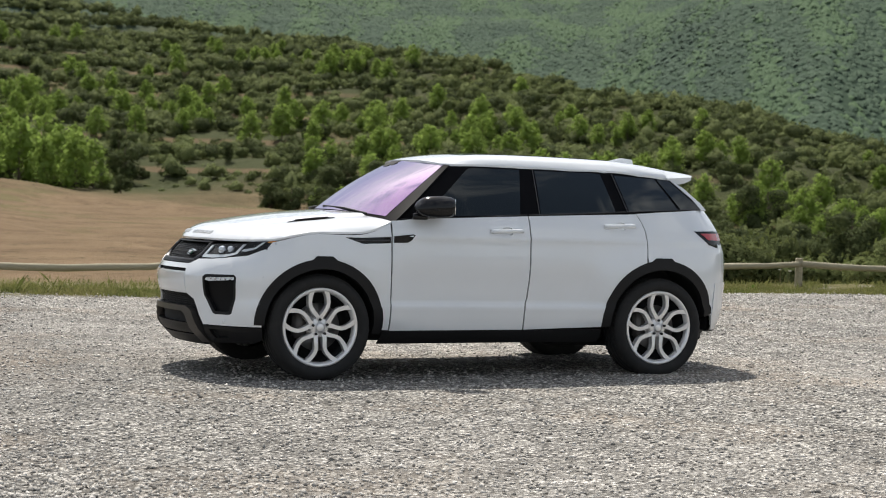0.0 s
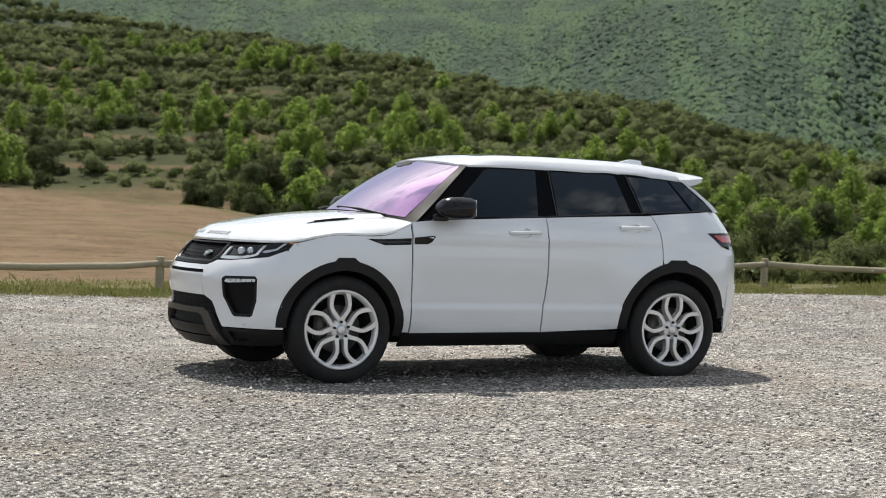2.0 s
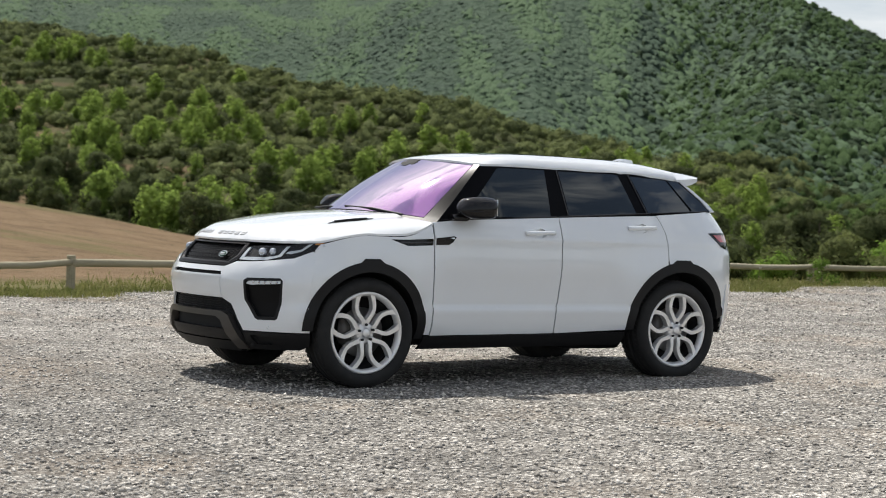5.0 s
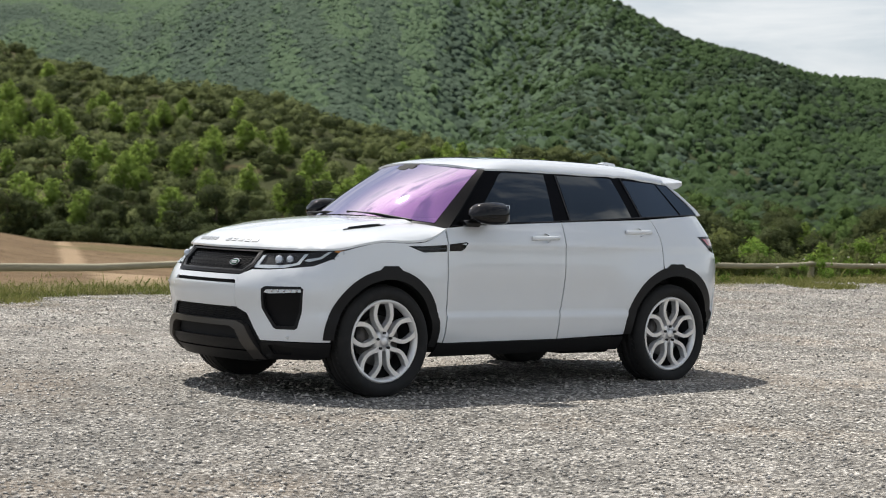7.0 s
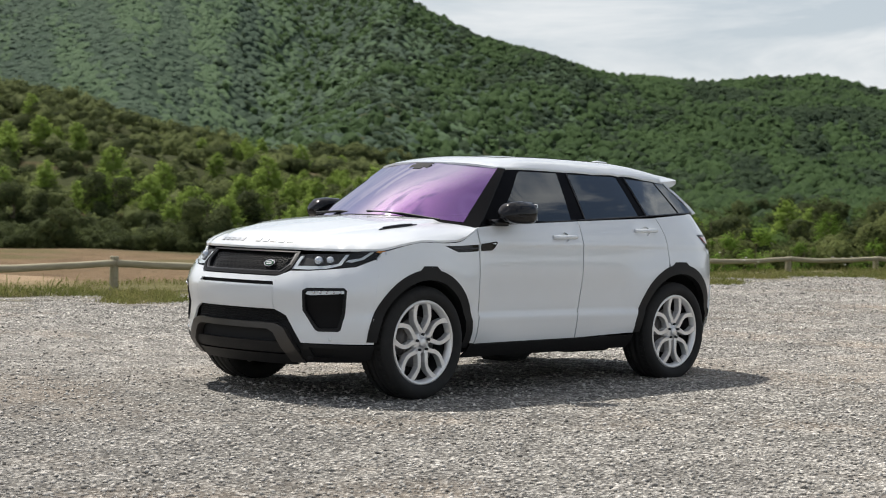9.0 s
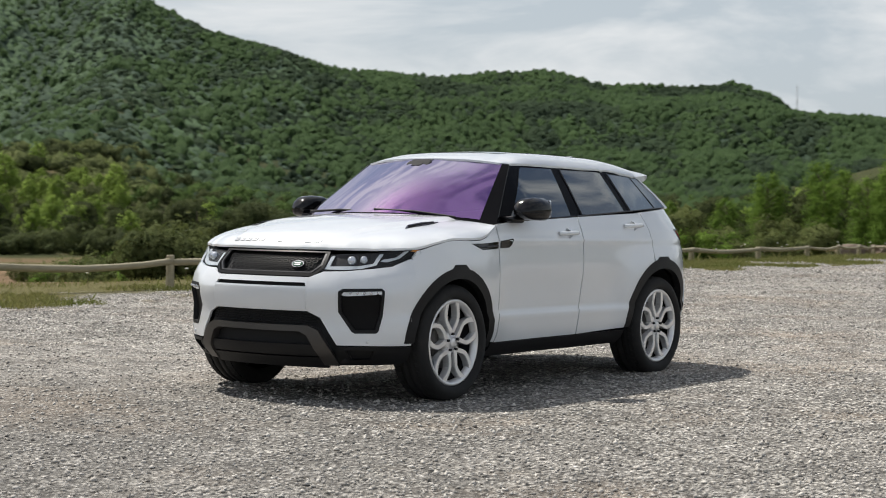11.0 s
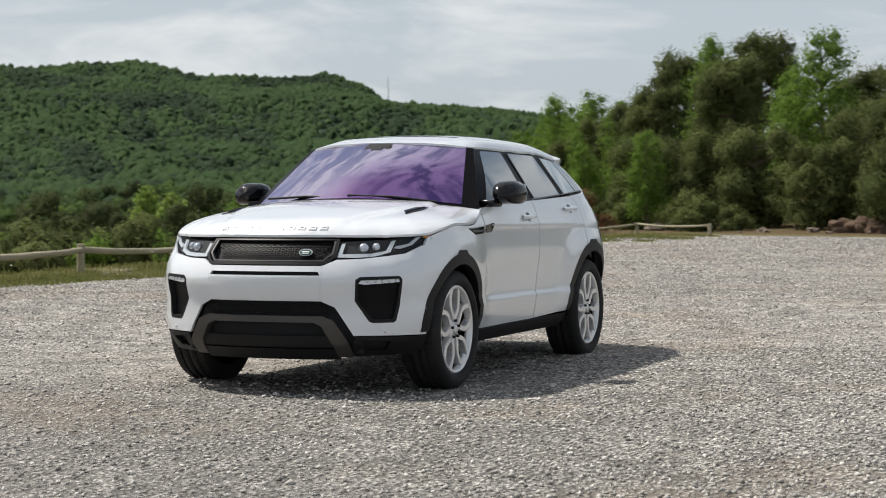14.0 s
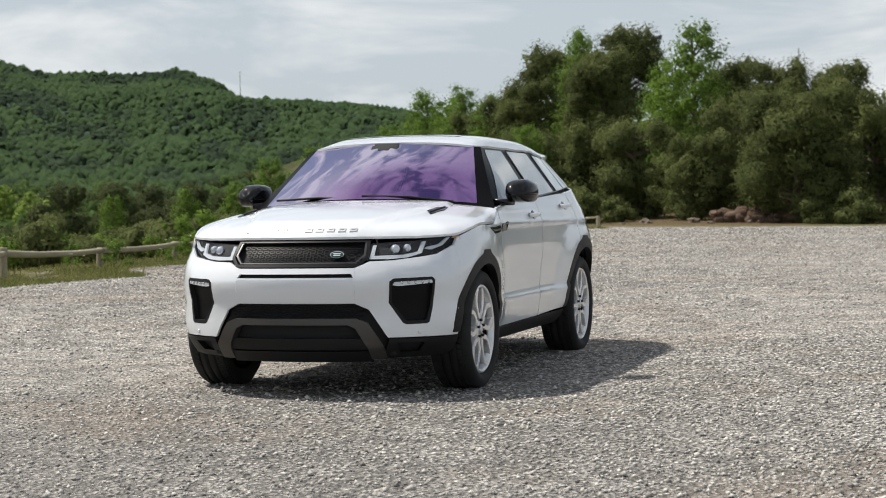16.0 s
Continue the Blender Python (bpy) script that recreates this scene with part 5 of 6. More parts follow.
def half_body(sg):
    side = lambda x, z, off=0.0, sign=1: flank(x, z, off, sg)
    house = lambda x, z, off=0.0, sign=1: glasshouse(x, z, off, sg)
    nose = lambda s, z, off=0.0, sign=1: skin(s * sg, z, off)
    # front wing
    wing = [(1.762, .50)] + front_arch(17, 177, n=26)[1:] + [(.868, .345), (.817, .342), (.822, .70)] + [(x, BONNET_RIM(s_of_x(x)) - .006) for x in (.823, .86, .90, .95, 1.0, 1.06, 1.12, 1.18, 1.28, 1.37, 1.44, 1.51, 1.58, 1.64, 1.68)] + [(1.715, .90), (1.745, .70)]
    panel("front_wing", wing, side, PAINT, car, holes=([(1.175, .984), (1.04, .942), (.826, .949), (.826, .994), (1.04, .984)],), sign=sg)
    panel("wing_vent", [(1.17, .981), (1.04, .944), (.828, .951), (.828, .996), (1.04, .983)], side, GLOSS, car, "gloss black wing vent blade", off=-.002, sign=sg)
    tube("vent_bar", [side(1.10, .964, .001), side(.98, .962, .003), side(.835, .969, .003)], .006, GREYTRIM, car)
    # doors
    fd = panel("front_door", [(.806, .338), (.812, .70), (.811, 1.0), (.808, 1.104), (.60, 1.124), (.2, 1.142), (-.257, 1.163), (-.257, 1.0), (-.257, .69), (-.246, .57), (-.230, .515), (-.228, .346)],
               side, PAINT, car, holes=([(-.08 + .048 * math.cos(w * math.pi / 4), 1.050 + .034 * math.sin(w * math.pi / 4)) for w in range(8)],), sign=sg, cell_b=.02)
    rd = panel("rear_door", [(-.238, .346), (-.240, .515), (-.256, .57), (-.267, .69), (-.267, 1.0), (-.267, 1.163), (-.7, 1.182), (-1.142, 1.20), (-1.175, 1.14), (-1.197, 1.07), (-1.205, .95), (-1.196, .885)]
               + arc(ARCH_R[0], ARCH_R[1], ARCH_R[2] + .004, 73, -2, 14), side, PAINT, car, holes=([(-1.0 + .048 * math.cos(w * math.pi / 4), 1.106 + .034 * math.sin(w * math.pi / 4)) for w in range(8)],), sign=sg, cell_b=.02)
    panel("door_vent", [(.803, .953), (.803, .999), (.655, 1.015), (.642, 1.008), (.668, .972), (.70, .955)], side, GLOSS, fd, "gloss black trim blade", off=.004, depth=.006, sign=sg)
    # rear quarter, wrapping towards the tail
    qs = [(s_of_x(x), z) for x, z in [(-1.150, 1.203), (-1.183, 1.14), (-1.205, 1.07), (-1.213, .95), (-1.204, .885)] + arc(ARCH_R[0], ARCH_R[1], ARCH_R[2] + .004, 75, 172, 20)]
    qs += [(s_of_x(-1.93), .50), (s_of_x(-1.93), .955), (4.595, .985), (4.455, 1.085), (4.86, 1.09), (4.80, 1.235), (4.60, 1.243), (4.2, 1.222)]
    panel("rear_quarter", qs, nose, PAINT, car, sign=sg, cell_b=.025)
    panel("tail_lamp", [(4.46, 1.082), (4.60, .988), (4.70, .965), (4.93, .965), (4.93, 1.088)], nose, GLOSS, car, "red and smoked tail lamp", off=.002, sign=sg)
    panel("lamp_strip", [(4.52, 1.070), (4.60, 1.020), (4.90, 1.018), (4.90, 1.072)], nose, RED, car, "red lens", off=.006, depth=.006, sign=sg)
    # sill and arch mouldings
    panel("sill", [(.865, .242), (.865, .337), (.80, .333), (-.23, .341), (-.855, .352), (-.86, .254)], side, CLAD, car, "black plastic sill", off=.014, sign=sg)
    lip = arc(ARCH_F[0], ARCH_F[1], .466, 1 if sg > 0 else 22, 80, 12) + [(1.385, .853), (1.27, .853)] + arc(ARCH_F[0], ARCH_F[1], .466, 102, 187, 12)
    lip += arc(ARCH_F[0], ARCH_F[1], .398, 187, 1 if sg > 0 else 22, 24)
    panel("front_arch_moulding", lip, side, CLAD, car, "black plastic wheel-arch moulding", off=.004, depth=.045, sign=sg, cell=.06)
    lip = arc(ARCH_R[0], ARCH_R[1], .480, -2, 78, 12) + [(-1.27, .880), (-1.40, .880)] + arc(ARCH_R[0], ARCH_R[1], .480, 101, 170, 12)
    lip += arc(ARCH_R[0], ARCH_R[1], .408, 172, -2, 24)
    panel("rear_arch_moulding", lip, side, CLAD, car, "black plastic wheel-arch moulding", off=.004, depth=.045, sign=sg, cell=.06)
    # windows
    panel("window_surround", [(.795, 1.112), (.60, 1.126), (-.26, 1.166), (-1.14, 1.205), (-1.80, 1.250), (-1.775, 1.30), (-1.585, 1.474), (-1.45, 1.488), (-1.0, 1.512), (-.4, 1.522), (.0, 1.526), (.25, 1.523), (.33, 1.49)],
          house, PILLAR, car, "gloss black pillars and window surround", off=-.006, sign=sg, cell=.12)
    panel("window", [(.56, 1.142), (.50, 1.185), (.135, 1.488), (.10, 1.503), (-.295, 1.503), (-.205, 1.172)], house, SIDEGLASS, fd, "tinted front door glass", depth=.004, off=-.003, sign=sg, cell=.1)
    panel("window", [(-.418, 1.500), (-.375, 1.185), (-1.005, 1.207), (-.965, 1.490), (-.93, 1.498)], house, SIDEGLASS, rd, "dark tinted rear door glass", depth=.004, off=-.003, sign=sg, cell=.1)
    panel("quarter_window", [(-1.082, 1.488), (-1.125, 1.213), (-1.585, 1.232), (-1.445, 1.472)], house, SIDEGLASS, car, "dark tinted quarter glass", depth=.004, off=-.003, sign=sg, cell=.1)
    panel("rear_pillar_glass", [(-1.465, 1.468), (-1.612, 1.233), (-1.783, 1.247), (-1.757, 1.29), (-1.572, 1.464)], house, SIDEGLASS, car, depth=.004, off=-.002, sign=sg, cell=.1)
    tube("window_seam", [house(-.402, 1.505, .002), house(-.362, 1.182, .002)], .004, GREYTRIM, rd)
    tube("window_seam", [house(-1.062, 1.498, .003), house(-1.106, 1.207, .003)], .004, GREYTRIM, car)
    for a, b, at in ((.78, -.25, fd), (-.27, -1.135, rd), (-1.15, -1.75, car)):
        tube("waist_seal", [house(x, 1.112 + .0525 * (.79 - x), .004) for x in (a, b)], .007, GLOSS, at)
    # white tail pillar behind the glass
    panel("tail_pillar", [(-1.792, 1.247), (-1.832, 1.247), (-1.800, 1.30), (-1.69, 1.41), (-1.588, 1.470), (-1.735, 1.33)], house, PAINT, car, off=0.0, sign=sg)
    # door handles
    for door, x, z in ((fd, -.075, 1.052), (rd, -.995, 1.108)):
        grip = []
        v, f = [], []
        for k in range(13):
            t = k / 12
            out = .034 * math.sin(math.pi * min(1, max(0, t))) ** .35
            grip.append((x + .13 - .26 * t, z - .004 * math.cos(t * 3), max(.004, out)))
        for gx, gz, go in grip:
            c = side(gx, gz, go)
            for a in range(8):
                w = a * math.pi / 4
                v.append(tuple(c + Vector((0, sg * .009 * math.cos(w), .0145 * math.sin(w)))))
        for i in range(12):
            for a in range(8):
                f.append((i * 8 + a, i * 8 + (a + 1) % 8, i * 8 + 8 + (a + 1) % 8, i * 8 + 8 + a))
        mesh_object("handle", v, f, PAINT, door, True)
        panel("handle_cup", [(x - .005 + .056 * math.cos(w * math.pi / 6), z - .002 + .042 * math.sin(w * math.pi / 6)) for w in range(12)], side, PAINT, door, off=-.022, depth=.004, sign=sg)
    # bumper
    fog = [(.585, .690), (.612, .707), (.852, .712), (.870, .694), (.862, .545), (.835, .448), (.818, .438), (.690, .436), (.668, .446), (.582, .565)]
    lamp = [(.455, .812), (.485, .908), (.60, .914), (.83, .921), (1.06, .950), (1.19, .949), (1.15, .925), (1.07, .893), (.93, .846), (.80, .832), (.62, .815)]
    cheek = [(.3815, .562), (.462, .528), (.575, .362), (1.055, .362), (1.062, .50), (1.055, .70), (1.098, .88), (1.07, .889), (.93, .842), (.80, .828), (.62, .811), (.47, .807), (.40, .778), (.3815, .772)]
    panel("bumper_cheek", cheek, nose, PAINT, car, holes=(fog,), sign=sg, cell=.04)
    # fog lamp nacelle
    ring = panel("fog_surround", fog, nose, CLAD, car, "black fog lamp surround", holes=([(.60, .686), (.855, .695), (.842, .545), (.812, .458), (.690, .456), (.602, .566)],), off=.001, depth=.07, sign=sg)
    panel("fog_grille", [(.59, .70), (.865, .705), (.86, .54), (.83, .44), (.68, .44), (.585, .565)], nose, GRILLEBLACK, ring, off=-.028, sign=sg)
    panel("daytime_lamp", [(.604, .668), (.626, .697), (.848, .702), (.856, .676), (.640, .662)], nose, LAMPGLASS, ring, "clear daytime running lamp", off=-.002, depth=.02, sign=sg)
    for k in range(5):
        c = nose(.66 + .042 * k, .682, -.002)
        bm = bmesh.new()
        bmesh.ops.create_uvsphere(bm, u_segments=8, v_segments=6, radius=.009, matrix=Matrix.Translation(c))
        part("reflector", bm, CHROME, ring)
    # headlamp
    head = panel("headlamp", lamp, nose, INNER, car, "slim headlamp with clear light guide", off=-.030, depth=.02, sign=sg, cell=.05)
    panel("light_guide", [(.468, .820), (.496, .898), (.522, .900), (.502, .838), (.70, .842), (.80, .858), (.86, .915), (.888, .918), (.826, .850), (.72, .826), (.60, .818)], nose, LAMPGLASS, head,
          "clear bright light guide", off=-.012, depth=.012, sign=sg, cell=.05)
    panel("light_guide", [(.88, .884), (.98, .898), (1.05, .935), (1.075, .937), (.998, .890), (.90, .868), (.86, .872)], nose, LAMPGLASS, head, off=-.012, depth=.012, sign=sg, cell=.05)
    for s, z, r in ((.655, .873, .030), (.735, .878, .026)):
        c = nose(s, z, -.024)
        bm = bmesh.new()
        bmesh.ops.create_uvsphere(bm, u_segments=16, v_segments=10, radius=r, matrix=Matrix.Translation(c))
        part("projector_lens", bm, PROJECTOR, head, "round projector lens")
    panel("indicator", [(1.085, .935), (1.10, .946), (1.16, .945), (1.13, .930)], nose, AMBER, head, "amber indicator lens", off=-.006, depth=.006, sign=sg)
    panel("cover", lamp, nose, COVERGLASS, head, "clear lamp cover", off=0.0, depth=.004, sign=sg, cell=.05)
    # lower corner: black apron with a small duct
    panel("apron", [(.555, .235), (.585, .354), (1.062, .354), (1.062, .27), (1.0, .245)], nose, CLAD, car, "black plastic apron", holes=([(.63, .335), (.81, .33), (.785, .275), (.66, .272)],), off=.004, depth=.05, sign=sg)
    panel("duct", [(.62, .34), (.82, .336), (.80, .268), (.65, .266)], nose, INNER, car, off=-.04, sign=sg)
    bm = bmesh.new()
    bmesh.ops.create_uvsphere(bm, u_segments=10, v_segments=8, radius=.012, matrix=Matrix.Translation(nose(.768, .389, -.004)))
    part("parking_sensor", bm, PAINT, car)
    # bonnet vent
    vent = lambda x, y, off=0.0, sign=1: bonnet(x, y * sg, off)
    panel("bonnet_vent", [(1.50, .640), (1.40, .585), (1.22, .600), (1.155, .645), (1.30, .668)], vent, GLOSS, car, "gloss black bonnet vent", off=.005, depth=.006, sign=sg, cell=.06)
    tube("vent_bar", [vent(1.44, .622, .008), vent(1.30, .632, .009), vent(1.20, .640, .008)], .005, GREYTRIM, car)
    # door mirror
    mirror_parts(sg)


def mirror_parts(sg):
    v, f = [], []
    rings = [(.40, .70, .55), (.415, .92, .86), (.45, 1.0, .97), (.52, .98, 1.0), (.58, .9, .95), (.63, .72, .80), (.66, .45, .52), (.672, .12, .14)]
    for x, wy, wz in rings:
        for a in range(20):
            w = 2 * math.pi * a / 20
            c, d = math.cos(w), math.sin(w)
            py = math.copysign(abs(c) ** .72, c) * .100 * wy
            pz = math.copysign(abs(d) ** .72, d) * .077 * wz
            v.append((x + .03 * c * .0 - .02 * (d > 0) * d, sg * (.950 + py), 1.212 + pz - .010 * (c > .5)))
    for i in range(len(rings) - 1):
        for a in range(20):
            f.append((i * 20 + a, i * 20 + (a + 1) % 20, (i + 1) * 20 + (a + 1) % 20, (i + 1) * 20 + a))
    f.append(tuple(range(19, -1, -1)))
    f.append(tuple((len(rings) - 1) * 20 + a for a in range(20)))
    m = mesh_object("door_mirror", v, f, GLOSS, car, True)
    m["label"] = "gloss black door mirror"
    box("mirror_foot", (.11, .14, .045), (.60, sg * .845, 1.140), GLOSS, m, "", .015, (0, 0, -12 * sg))
    box("mirror_glass", (.006, .15, .11), (.402, sg * .952, 1.215), CHROME, m, "", .002)
    seam = []
    for a in range(-6, 7):
        w = a * .5 * math.pi / 6
        seam.append((.535 + .13 * math.cos(w), sg * (.950 + .100 * math.sin(w)), 1.188))
    tube("mirror_seam", seam, .003, INNER, m, 5)


for sg in (1, -1):
    half_body(sg)

# nose: middle of the bumper, slot, grille
panel("bumper", [(-.381, .565), (.381, .565), (.381, .771), (-.381, .771)], front, PAINT, car, holes=([(-.372, .716), (.372, .716), (.360, .738), (-.360, .738)],), cell=.05)
panel("bumper_slot", [(-.376, .712), (.376, .712), (.364, .741), (-.364, .741)], front, INNER, car, off=-.03)
panel("plate_panel", [(-.372, .575), (.372, .575), (.372, .706), (-.372, .706)], front, PAINT, car, off=.004, depth=.006)
grille = panel("grille", [(-.465, .925), (-.462, .85), (-.40, .785), (.40, .785), (.462, .85), (.465, .925)], front, INNER, car, "black mesh grille in a dark frame", off=-.055)
panel("grille_frame", [(-.480, .928), (-.468, .83), (-.405, .778), (.405, .778), (.468, .83), (.480, .928)], front, GRILLEBLACK, grille, "black frame",
      holes=([(-.458, .920), (-.450, .838), (-.398, .795), (.398, .795), (.450, .838), (.458, .920)],), off=-.004, depth=.05)
for sg in (1, -1):
    panel("grille_trim", [(.456, .918), (.448, .845), (.385, .798), (.36, .798), (.36, .804), (.382, .805), (.434, .848), (.443, .918)], front, GREYTRIM, grille, "grey metal edge", off=-.008, depth=.012, sign=sg)
panel("grille_trim", [(-.36, .798), (.36, .798), (.36, .804), (-.36, .804)], front, GREYTRIM, grille, "grey metal edge", off=-.008, depth=.012)


def grille_mesh():
    rows = 5
    for r in range(rows):
        z = .818 + .0235 * r
        half = .388 + .05 * min(1, r / 2)
        for c in range(-9, 10):
            s = c * .047 + (.0235 if r % 2 else 0)
            if abs(s) + .022 > half:
                continue
            hexa = [(s + .0215, z), (s + .0125, z + .0095), (s - .0125, z + .0095), (s - .0215, z), (s - .0125, z - .0095), (s + .0125, z - .0095)]
            inner = [(s + (a - s) * .72, z + (b - z) * .62) for a, b in hexa]
            panel("grille_cell", hexa, front, GRILLEBLACK, grille, holes=(inner,), off=-.03, depth=.005, cell=.2)


grille_mesh()
badge = panel("badge", [(.262 + .047 * math.cos(w * .3927), .850 + .0205 * math.sin(w * .3927)) for w in range(16)], front, CHROME, car, "oval silver-rimmed badge", off=-.012, depth=.02)
panel("badge_face", [(.262 + .039 * math.cos(w * .3927), .850 + .0155 * math.sin(w * .3927)) for w in range(16)], front, BADGE, badge, "dark green face", off=-.009, depth=.004)
for dz in (.0045, -.0045):
    panel("badge_bar", [(.238, .8475 + dz), (.286, .8475 + dz), (.286, .8525 + dz), (.238, .8525 + dz)], front, LETTER, badge, off=-.007, depth=.003)

# the two words on the bonnet's lip, as plain blocks
for s0, s1 in ((-.385, -.085), (.015, .355)):
    for k in range(5):
        a = s0 + (s1 - s0) * k / 5
        b = a + (s1 - s0) / 5 * .62
        ends = [float(np.interp(abs(y), RIM[:600, 1], RIM[:600, 0])) for y in (a, b)]
        stroke = .009
        hole = [(ends[0] - .026 - stroke, a + stroke), (ends[1] - .026 - stroke, b - stroke), (ends[1] - .050 + stroke, b - stroke), (ends[0] - .050 + stroke, a + stroke)]
        panel("letter_block", [(ends[0] - .026, a), (ends[1] - .026, b), (ends[1] - .050, b), (ends[0] - .050, a)], bonnet, LETTER, car, holes=(hole,), off=.005, depth=.007, cell=.012)

# lower grille and skid plate
panel("lower_grille", [(-.38, .563), (-.455, .53), (-.575, .36), (-.60, .25), (.60, .25), (.575, .36), (.455, .53), (.38, .563)], front, INNER, car, "black lower grille", off=-.035)
for k in range(5):
    z = .492 + .0155 * k
    tube("lower_grille_bar", [front(-.44 + .88 * i / 16, z + .004 * (-1) ** i, -.022) for i in range(17)], .0035, CLAD, car, 5)
skid = panel("skid_plate", [(-.385, .478), (-.455, .452), (-.545, .32), (-.585, .232), (-.475, .232), (-.452, .30), (-.382, .418), (-.335, .440), (.335, .440), (.382, .418), (.452, .30), (.475, .232), (.585, .232), (.545, .32), (.455, .452), (.385, .478)], front, SATIN, car, "dark satin metal skid plate", off=.022, depth=.05)
panel("skid_lip", [(-.46, .36), (.46, .36), (.47, .29), (-.47, .29)], front, CLAD, skid, "", off=.006, depth=.04)
panel("skid_base", [(-.47, .282), (.47, .282), (.49, .215), (-.49, .215)], front, CLAD, skid, "", off=.014, depth=.05)

# bonnet, windscreen, roof
edge_pts = [(float(RIM[i, 0]) - .004, float(RIM[i, 1]) - .004) for i in range(0, 1201, 10)]
back = [(.820, .80), (.842, .74), (.925, .56), (1.0, .36), (1.047, .18)]
lid = edge_pts + back
lid = lid + [(x, -y) for x, y in reversed(lid) if y > .01]
apart = []
for p in lid:
    if not apart or math.hypot(p[0] - apart[-1][0], p[1] - apart[-1][1]) > .004:
        apart.append(p)
panel("bonnet", apart, bonnet, PAINT, car, cell=.028)
wind = panel("windscreen", [(-.965, .03), (.965, .03), (.965, .997), (-.965, .997)], screen, SCREENGLASS, car, "purple-tinted coated windscreen", depth=.005, cell=.12, cell_b=.1)
panel("sensor_housing", [(-.06, .86), (.06, .86), (.08, .94), (.15, .975), (.15, .992), (-.15, .992), (-.15, .975), (-.08, .94)], screen, INNER, wind, "black mirror and sensor housing", off=.002, depth=.004, cell=.06)
panel("screen_frame", [(-1.10, -.03), (1.10, -.03), (1.04, 1.0), (-1.04, 1.0)], screen, PILLAR, wind, "black windscreen border", holes=([(-.955, .04), (.955, .04), (.955, .992), (-.955, .992)],), off=-.003, depth=.01, cell=.1, cell_b=.1)
box("mirror_pod", (.09, .20, .05), (.49, 0, 1.495), INNER, wind, "black sensor pod behind the glass", .015, (0, 35, 0))
box("interior_mirror", (.03, .22, .06), (.50, .02, 1.455), INNER, wind, "", .012)
roof_poly = [(.44, 0), (.424, .2), (.375, .40), (.318, .555)] + [(x, roof_rim_y(x)) for x in (.25, .1, -.1, -.4, -.7, -1.0, -1.3, -1.5, -1.56)]
roof_poly += [(x, -y) for x, y in reversed(roof_poly) if y > .01]
roof_panel = panel("roof", roof_poly, roof, PAINT, car, cell=.03)
panel("glass_roof", [(.10, -.40), (.13, 0), (.10, .40), (-1.12, .40), (-1.12, -.40)], roof, SIDEGLASS, roof_panel, "dark panoramic roof glass", off=.003, depth=.006, cell=.1)
# tailgate spoiler
spoil = [(-1.565, 0)] + [(x, roof_rim_y(x) - d) for x, d in ((-1.565, 0), (-1.68, .002), (-1.79, .012), (-1.825, .05))] + [(-1.845, .30), (-1.85, 0)]
spoil += [(x, -y) for x, y in reversed(spoil) if y > .01]
panel("spoiler", spoil, lambda x, y, off=0.0, sign=1: roof(x, y, off * (1.0 - .75 * ease((-1.70 - x) / .14)) + .012 * ease((-1.6 - x) / .2)), PAINT, car, "white roof spoiler", depth=.05, cell=.06)
bm = bmesh.new()
ring = [(-1.30, 0, .0), (-1.47, .035, .058), (-1.55, .035, .060), (-1.565, .035, .0), (-1.565, -.035, .0), (-1.55, -.035, .060), (-1.47, -.035, .058)]
top = [bm.verts.new(roof(x, y, h)) for x, y, h in ring]
foot = [bm.verts.new(roof(x, y * 1.5, -.005)) for x, y, h in ring]
bm.faces.new((top[0], top[1], top[6]))
bm.faces.new((top[1], top[2], top[5], top[6]))
bm.faces.new((top[2], top[3], top[4], top[5]))
for i in range(7):
    j = (i + 1) % 7
    bm.faces.new((top[i], foot[i], foot[j], top[j]))
part("aerial_fin", bm, PAINT, roof_panel, "", False)
# tail: hatch, glass and bumper
panel("tailgate", [(4.74, .62), (4.74, 1.24), (5.62, 1.24), (5.62, .62)], front, PAINT, car, cell=.08)
panel("tailgate", [(4.74, .62), (4.74, 1.24), (5.62, 1.24), (5.62, .62)], front, PAINT, car, cell=.08, sign=-1)
for sg in (1, -1):
    panel("rear_bumper", [(s_of_x(-1.815), .44), (s_of_x(-1.83), .70), (5.62, .70), (5.62, .34), (s_of_x(-1.9), .34)], front, PAINT, car, off=.006, cell=.08, sign=sg)
    panel("rear_apron", [(s_of_x(-1.88), .34), (s_of_x(-1.86), .40), (5.62, .38), (5.62, .27)], front, CLAD, car, off=.0, cell=.08, sign=sg)
bm = bmesh.new()
vs = [bm.verts.new(p) for p in ((-1.66, -.50, 1.46), (-1.66, .50, 1.46), (-1.86, .60, 1.235), (-1.86, -.60, 1.235))]
bm.faces.new(vs)
bmesh.ops.solidify(bm, geom=bm.faces[:], thickness=.006)
part("rear_window", bm, SIDEGLASS, car, "dark rear window", False)

